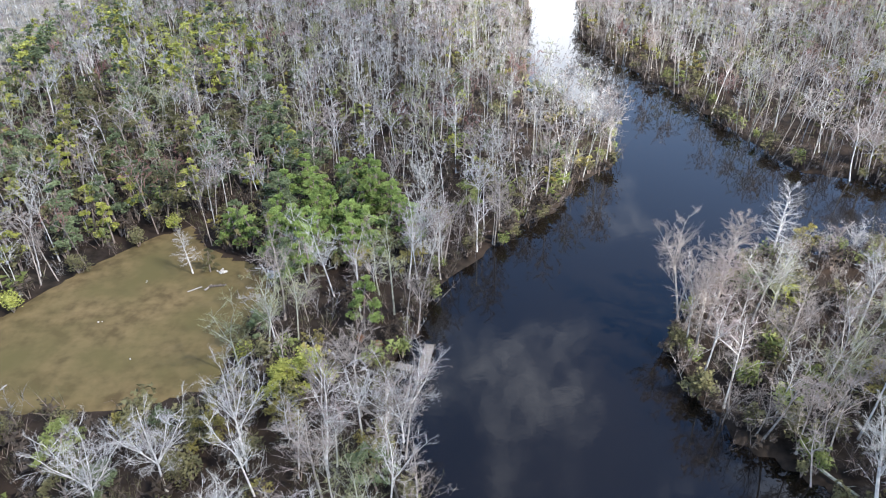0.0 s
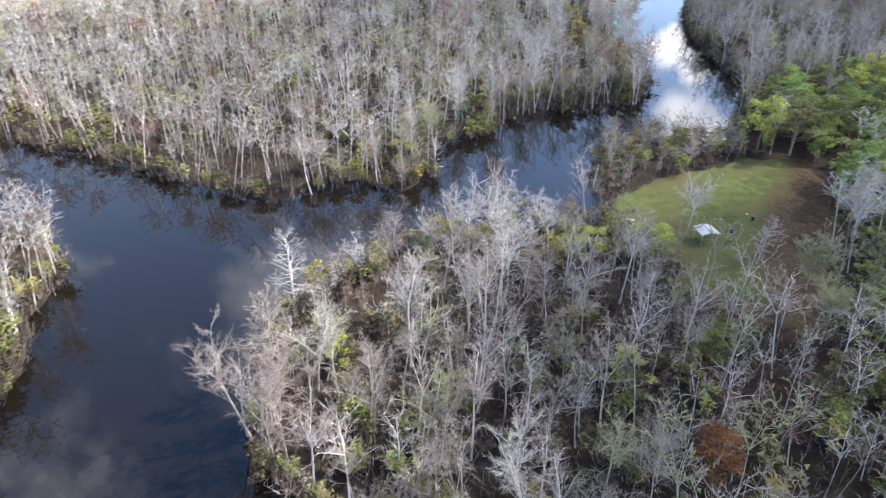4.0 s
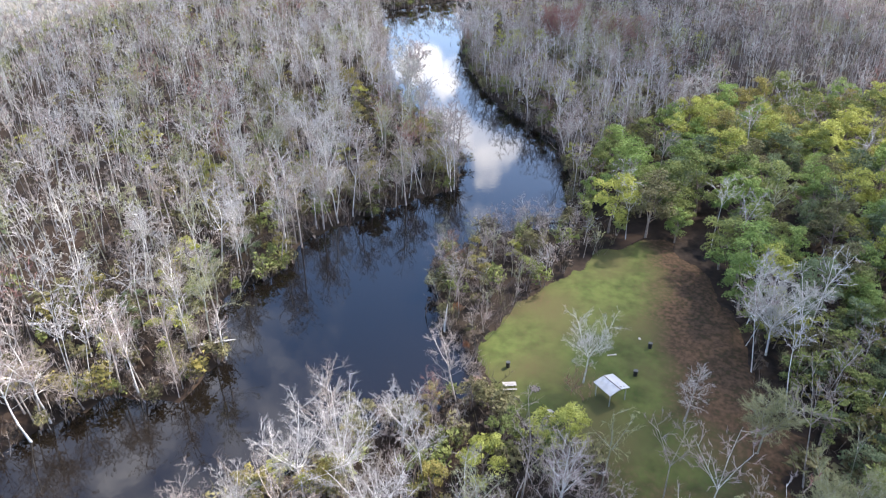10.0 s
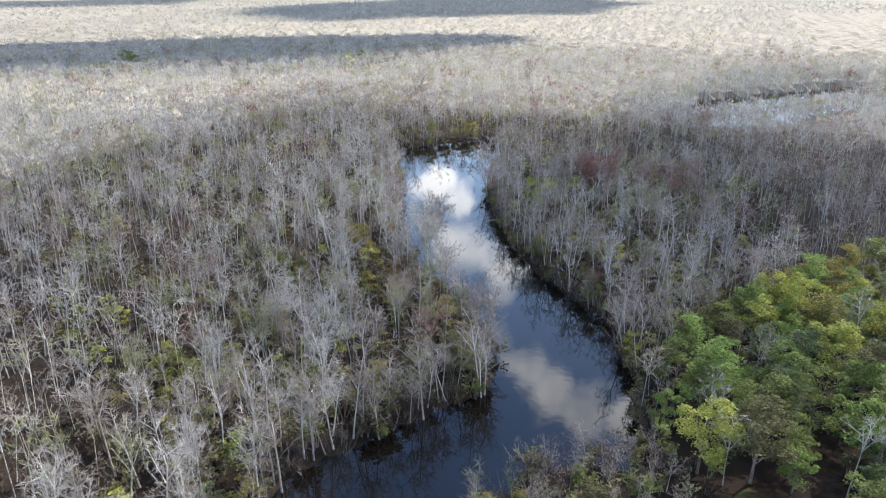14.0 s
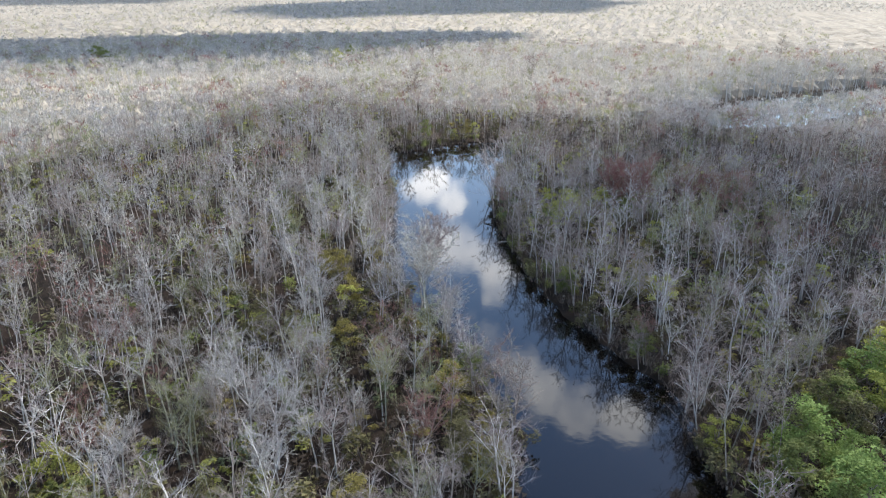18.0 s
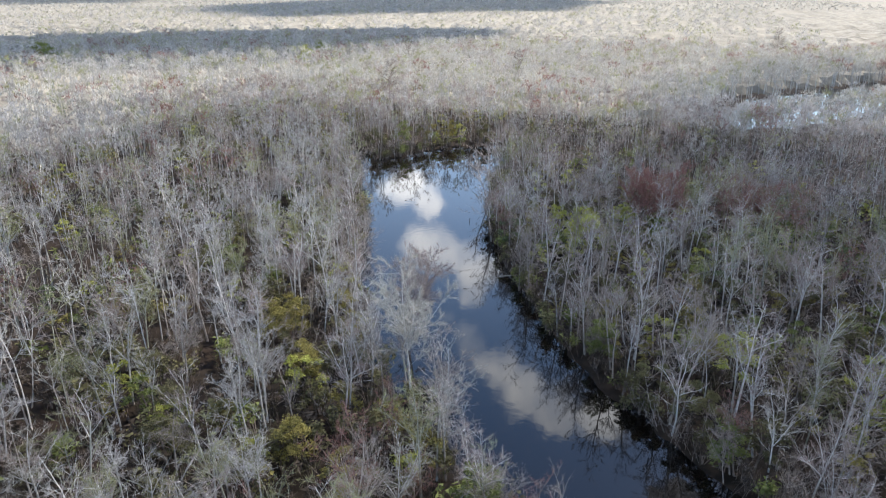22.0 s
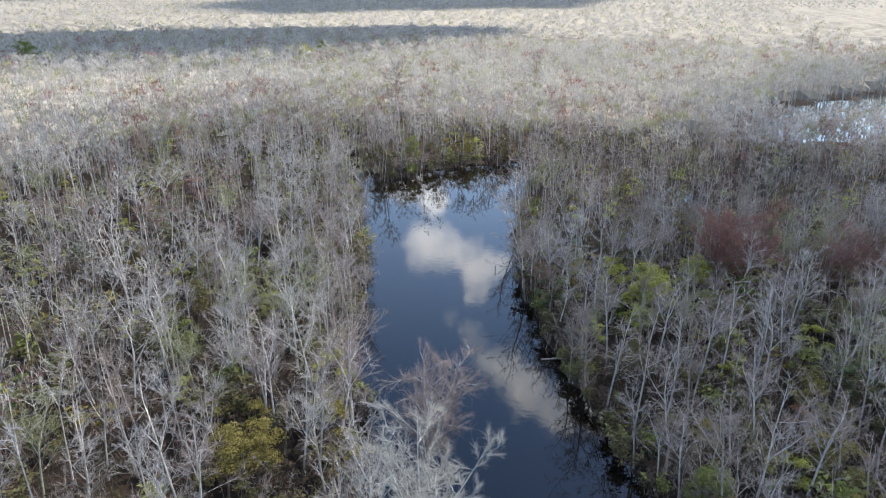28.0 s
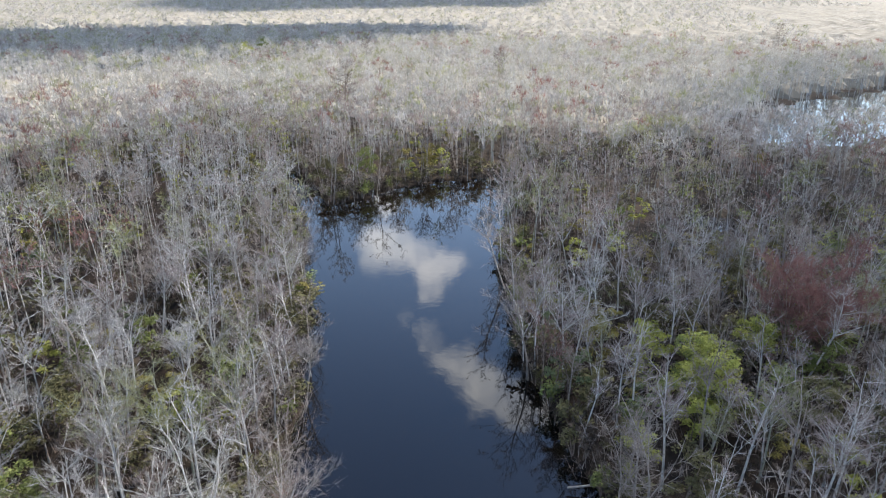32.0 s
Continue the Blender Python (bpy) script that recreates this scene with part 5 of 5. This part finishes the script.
for at, ln in ((pose(-0.2, 1.4, 1.25), 1.0), (pose(-0.95, 1.9, 1.5), 1.6)):
    part("mooring_post", rod(0.07, ln + 0.6, at, 8), WOODEN, dock, "tall weathered mooring post")


# white-roofed shelter on the lawn
shelter = thing("picnic_shelter", 112.9, 58.3, ground_at(112.9, 58.3) + 0.2, "small open shelter with a white panel roof on the lawn", "shelter")
shelter.scale = (0.88, 0.88, 0.95)
shelter.rotation_euler = (0, 0, radians(-38))
for sx in (-1, 1):
    for sy in (-1, 1):
        part("post", rod(0.06, 2.3, pose(sx * 1.55, sy * 1.5, 1.1), 8), STEEL, shelter)
    part("roof_panel", box(2.0, 3.7, 0.05, pose(sx * 0.96, 0, 2.5, 0, sx * 13, 0), 0.008), WHITEMETAL, shelter)
    part("eave_beam", box(0.08, 3.4, 0.12, pose(sx * 1.6, 0, 2.26)), STEEL, shelter)
part("ridge_cap", box(0.14, 3.72, 0.05, pose(0, 0, 2.75), 0.01), DARKWOOD, shelter, "dark ridge strip")
for sy in (-1, 1):
    part("rafter", box(3.2, 0.08, 0.12, pose(0, sy * 1.5, 2.3)), STEEL, shelter)
part("roof_hole", box(0.35, 0.25, 0.02, pose(0.6, -1.3, 2.63, 0, 13, 0), 0.003), BLACK, shelter, "dark hole in the white roof")
part("roof_hole", box(0.18, 0.2, 0.02, pose(1.1, -1.45, 2.515, 0, 13, 0), 0.003), BLACK, shelter, "dark hole in the white roof")


def picnic_table(x, y, turn, tip, mat, label):
    t = thing("picnic_table", x, y, ground_at(x, y) + 0.2, label, "picnic table", "picnic tables on the lawn")
    t.rotation_euler = (0, radians(tip), radians(turn))
    for i in range(5):
        part("tabletop_board", box(1.85, 0.14, 0.04, pose(0, (i - 2) * 0.15, 0.74)), mat, t)
    for s in (-1, 1):
        for i in range(2):
            part("bench_board", box(1.85, 0.13, 0.04, pose(0, s * (0.62 + i * 0.14), 0.44)), mat, t)
        part("cross_brace", box(0.05, 1.5, 0.09, pose(s * 0.65, 0, 0.39)), DARKWOOD, t)
        for q in (-1, 1):
            part("leg", box(0.05, 0.09, 0.85, pose(s * 0.65, q * 0.42, 0.36, q * 22, 0, 0)), DARKWOOD, t)
    return t


picnic_table(109.9, 71.3, -66, 0, PALETOP, "weathered grey wooden picnic table on the lawn")
picnic_table(106.4, 65.3, -30, 28, PALETOP, "broken pale picnic table tipped over on the lawn")


def rubbish_bin(x, y):
    t = thing("trash_can", x, y, ground_at(x, y) + 0.2, "black plastic trash can standing on the lawn", "trash can", "trash cans on the lawn")
    part("barrel", rod(0.27, 0.85, pose(0, 0, 0.42), 14, 1.12), BLACK, t)
    part("rim", rod(0.33, 0.05, pose(0, 0, 0.86), 14), BLACK, t)


for x, y in ((114.2, 72.8), (125.6, 54.7), (118.7, 55.8)):
    rubbish_bin(x, y)


def rubble(bm, count, spread_x, spread_y, lo, hi):
    for i in range(count):
        r = rng.uniform(lo, hi)
        m = pose(rng.normal() * spread_x, rng.normal() * spread_y, r * 0.4, rng.uniform(0, 360), rng.uniform(0, 360), 0) @ Matrix.Diagonal((r, r * 0.7, r * 0.55, 1))
        bmesh.ops.create_icosphere(bm, subdivisions=1, radius=1.0, matrix=m)
    return bm


pit = thing("fire_pit", 111.0, 68.0, ground_at(111, 68) + 0.2, "ring of stones round an old campfire", "fire pit")
for i in range(9):
    a = i / 9 * 6.28
    bm = bmesh.new()
    bmesh.ops.create_icosphere(bm, subdivisions=1, radius=0.16, matrix=pose(math.cos(a) * 0.6, math.sin(a) * 0.6, 0.06) @ Matrix.Diagonal((1.2, 0.9, 0.7, 1)))
    part("stone", bm, ASH, pit)
part("ashes", rod(0.5, 0.06, pose(0, 0, 0.03), 12), ASH, pit, "dark grey ashes")

for x, y, ln, turn in ((122.0, 59.6, 1.4, -60), (-38.7, 88.2, 2.2, 35), (-57.0, 66.5, 1.6, 70)):
    plank = part("plank", box(ln, 0.22, 0.05), PALETOP, None)
    plank.matrix_basis = pose(x, y, ground_at(x, y) + 0.25, 0, 0, turn)
    tagged(plank, "bleached loose plank lying in the grass", "plank")
paper = part("scrap_panel", box(0.5, 0.35, 0.03), PALETOP, None)
paper.matrix_basis = pose(127.3, 56.4, ground_at(127.3, 56.4) + 0.24, 0, 0, 20)
tagged(paper, "small white panel lying on the lawn", "debris")

# by the clearing
tank = thing("storage_chest", -27.3, 91.6, ground_at(-27.3, 91.6) + 0.1, "white plastic chest at the edge of the clearing", "chest")
tank.rotation_euler = (0, 0, radians(8))
part("body", box(1.7, 0.85, 0.75, pose(0, 0, 0.42), 0.06), WHITEMETAL, tank)
part("lid", box(1.76, 0.9, 0.12, pose(0, 0, 0.86), 0.04), WHITEMETAL, tank)
for s in (-1, 1):
    part("skid", box(0.12, 0.8, 0.1, pose(s * 0.6, 0, 0.05)), DARKWOOD, tank)
heap = part("rubble_heap", rubble(bmesh.new(), 14, 0.4, 0.25, 0.12, 0.34), STONE, None)
heap.matrix_basis = pose(-35.5, 92.9, ground_at(-35.5, 92.9) + 0.2)
tagged(heap, "small heap of white rubble in the dry grass", "rubble")
for x, y, n, mat in ((-50, 80, 3, STONE), (-43, 72, 2, STONE), (-60, 71, 4, STONE), (-34, 79, 2, STONE), (-47, 90, 2, STONE)):
    bit = part("stone", rubble(bmesh.new(), n, 0.25, 0.2, 0.08, 0.2), mat, None)
    bit.matrix_basis = pose(x, y, ground_at(x, y) + 0.2)
    tagged(bit, "pale stones lying in the dry grass", "stones", "stones in the clearing")


def log(x, y, ln, r, turn, tilt, mat, label, z=None):
    g = Geo()
    lr = np.random.default_rng(int(abs(x) * 10))
    p = bend(lr, (-ln / 2, 0, 0), (1, 0, 0), ln, 6, 0.06, 0)
    g.tube(p, np.linspace(r, r * 0.55, 7), 7, 0)
    for i in range(4):
        b0 = along(p, lr.uniform(0.3, 0.95))
        g.tube(bend(lr, b0, lr.normal(size=3) + [0.6, 0, 0.3], ln * 0.16, 3, 0.2, 0.05), [r * 0.35, r * 0.25, r * 0.15, 0.01], 4, 0)
    v, t, s = g.done()
    ob = new("fallen_log", mesh_of("fallen_log", v, t, [mat]))
    ob.matrix_basis = pose(x, y, (ground_at(x, y) + 0.3) if z is None else z, 0, tilt, turn)
    return tagged(ob, label, "log")


log(-35.3, 89.0, 2.6, 0.22, 10, 0, DARKWOOD, "dark fallen log beside the clearing's rubble")
log(-36.6, 88.6, 1.8, 0.16, 60, 0, BARK[1], "short tan log lying in the dry grass")
log(33.2, 78.0, 9.0, 0.28, 70, 4, DARKWOOD, "dark fallen trunk lying in the water by the point", 0.1)
log(43.0, 51.0, 8.0, 0.2, -50, 8, BARK[2], "mossy fallen tree reaching into the river", 0.5)
log(104.0, 115.6, 7.0, 0.18, -40, 6, BARK[0], "pale fallen branch at the wooded bank", 0.3)
log(160.5, 79.5, 6.0, 0.2, 120, 6, DARKWOOD, "dark fallen limb in the cove", 0.2)
log(258.0, 128.5, 7.0, 0.18, 100, 7, BARK[1], "bare limb hanging low over the water", 0.6)


def snag(x, y, h, mat, label, lean=4):
    lr = np.random.default_rng(int(x * 7))
    g = Geo()
    p = bend(lr, (0, 0, -1.2), (0, 0, 1), h + 1.2, 5, 0.05, 0)
    g.tube(p, np.linspace(0.1 + h * 0.016, 0.05, 6), 6, 0)
    for i in range(4):
        b0 = along(p, lr.uniform(0.45, 0.95))
        g.tube(bend(lr, b0, (lr.normal(), lr.normal(), 0.5), h * 0.14, 2, 0.2, 0.1), [0.05, 0.03, 0.01], 4, 0)
    v, t, s = g.done()
    ob = new("snag", mesh_of("snag", v, t, [mat]))
    ob.matrix_basis = pose(x, y, 0, lean, lean * 0.6, x)
    return tagged(ob, label, "snag")


snag(289.0, 148.3, 0.9, DARKWOOD, "dark broken stump standing in the open water")
snag(322.2, 152.9, 4.2, DARKWOOD, "tall dark dead snag standing in the river", 1)
snag(122.3, 89.0, 2.4, DARKWOOD, "dark stump in the shallows off the lawn")
snag(119.5, 84.6, 5.0, BARK[0], "pale dead snag at the lawn's shore")
snag(349.0, 189.5, 2.2, BARK[0], "white broken trunk on the far bank", 8)
snag(64.0, 100.0, 6.0, BARK[1], "weathered bare snag leaning from the point", 16)
snag(57.5, 98.5, 5.0, BARK[1], "broken leaning snag on the point's bank", 11)

stand_tree(("shrub", "red"), "red_shrub", SAPLING[0][1], WB, TR, "reddish leafless shrub at the foot of the white tree", 112.8, 63.4, 1.0, category="shrub")
stand_tree(("shrub", "red2"), "red_shrub", SAPLING[0][2], WB, TR, "reddish leafless shrub beside the picnic shelter", 111.2, 61.0, 0.8, category="shrub")
for x, y, size, leaf, label in ((116.6, 80.0, 0.5, LR, "rusty low shrub on the lawn's shore"), (119.8, 82.6, 0.6, LB, "brown low shrub on the lawn's shore"), (124.5, 84.0, 0.7, LR, "rusty low shrub on the lawn's shore"),
                                (113.0, 77.5, 0.45, LB, "brown low shrub on the lawn's shore"), (109.5, 75.8, 0.5, LR, "rusty low shrub on the lawn's shore"), (127.5, 82.0, 0.8, LV, "olive shrub on the lawn's shore"),
                                (-12.0, 75.6, 0.5, LR, "rusty low brush beside the boardwalk"), (-9.5, 74.6, 0.5, LR, "rusty low brush beside the boardwalk"), (-7.0, 73.6, 0.45, LR, "rusty low brush beside the boardwalk"),
                                (-14.5, 76.6, 0.55, LB, "brown low brush beside the boardwalk")):
    stand_tree(("shore shrub", leaf), "shrub", BUSH[0][0], WB, leaf, label, x, y, size, category="shrub")

# reeds along the lawn's shore
for x, y, size in ((104.2, 71.5, 0.6), (105.8, 73.4, 0.7), (107.6, 74.4, 0.75), (109.4, 75.6, 0.7), (111.0, 76.6, 0.8), (113.0, 77.8, 0.75), (114.6, 79.2, 0.8), (116.4, 80.8, 0.7), (118.4, 82.6, 0.75), (120.6, 84.2, 0.7)):
    stand_tree(("reeds",), "reed_clump", BRUSH[0][0], WT, TT, "dry tan reeds at the water's edge", x, y, size, category="reeds", group="reeds along the lawn's shore")

# bushes round the clearing
for x, y, size, leaf, label in ((-33.0, 57.5, 1.2, LV, "olive bush at the clearing's edge"), (-38.0, 59.0, 1.3, LY, "yellow-olive bush at the clearing's edge"), (-45.0, 58.5, 1.4, LV, "olive bush at the clearing's edge"),
                                (-52.0, 57.5, 1.3, LV, "olive bush at the clearing's edge"), (-59.0, 57.0, 1.2, LY, "yellow-olive bush at the clearing's edge"), (-27.0, 72.0, 1.1, LS, "green bush at the clearing's edge"),
                                (-58.5, 93.0, 1.3, LV, "olive bush at the clearing's edge"), (-64.0, 83.0, 1.3, LS, "green bush at the clearing's edge"), (-52.0, 101.0, 1.3, LV, "olive bush at the clearing's edge"),
                                (-72.0, 78.0, 1.3, LV, "olive bush at the clearing's edge"), (-47.5, 106.0, 1.2, LS, "green bush at the clearing's edge"), (-24.0, 62.0, 1.2, LV, "olive bush at the clearing's edge"),
                                (-15.0, 69.0, 1.1, LV, "olive bush at the clearing's edge"), (-29.5, 52.0, 1.3, LV, "olive bush at the clearing's edge"), (-41.0, 53.0, 1.3, LV, "olive bush at the clearing's edge")):
    stand_tree(("clearing bush", leaf), "shrub", BUSH[0][1], WB, leaf, label, x, y, size, category="shrub", group="bushes round the clearing")
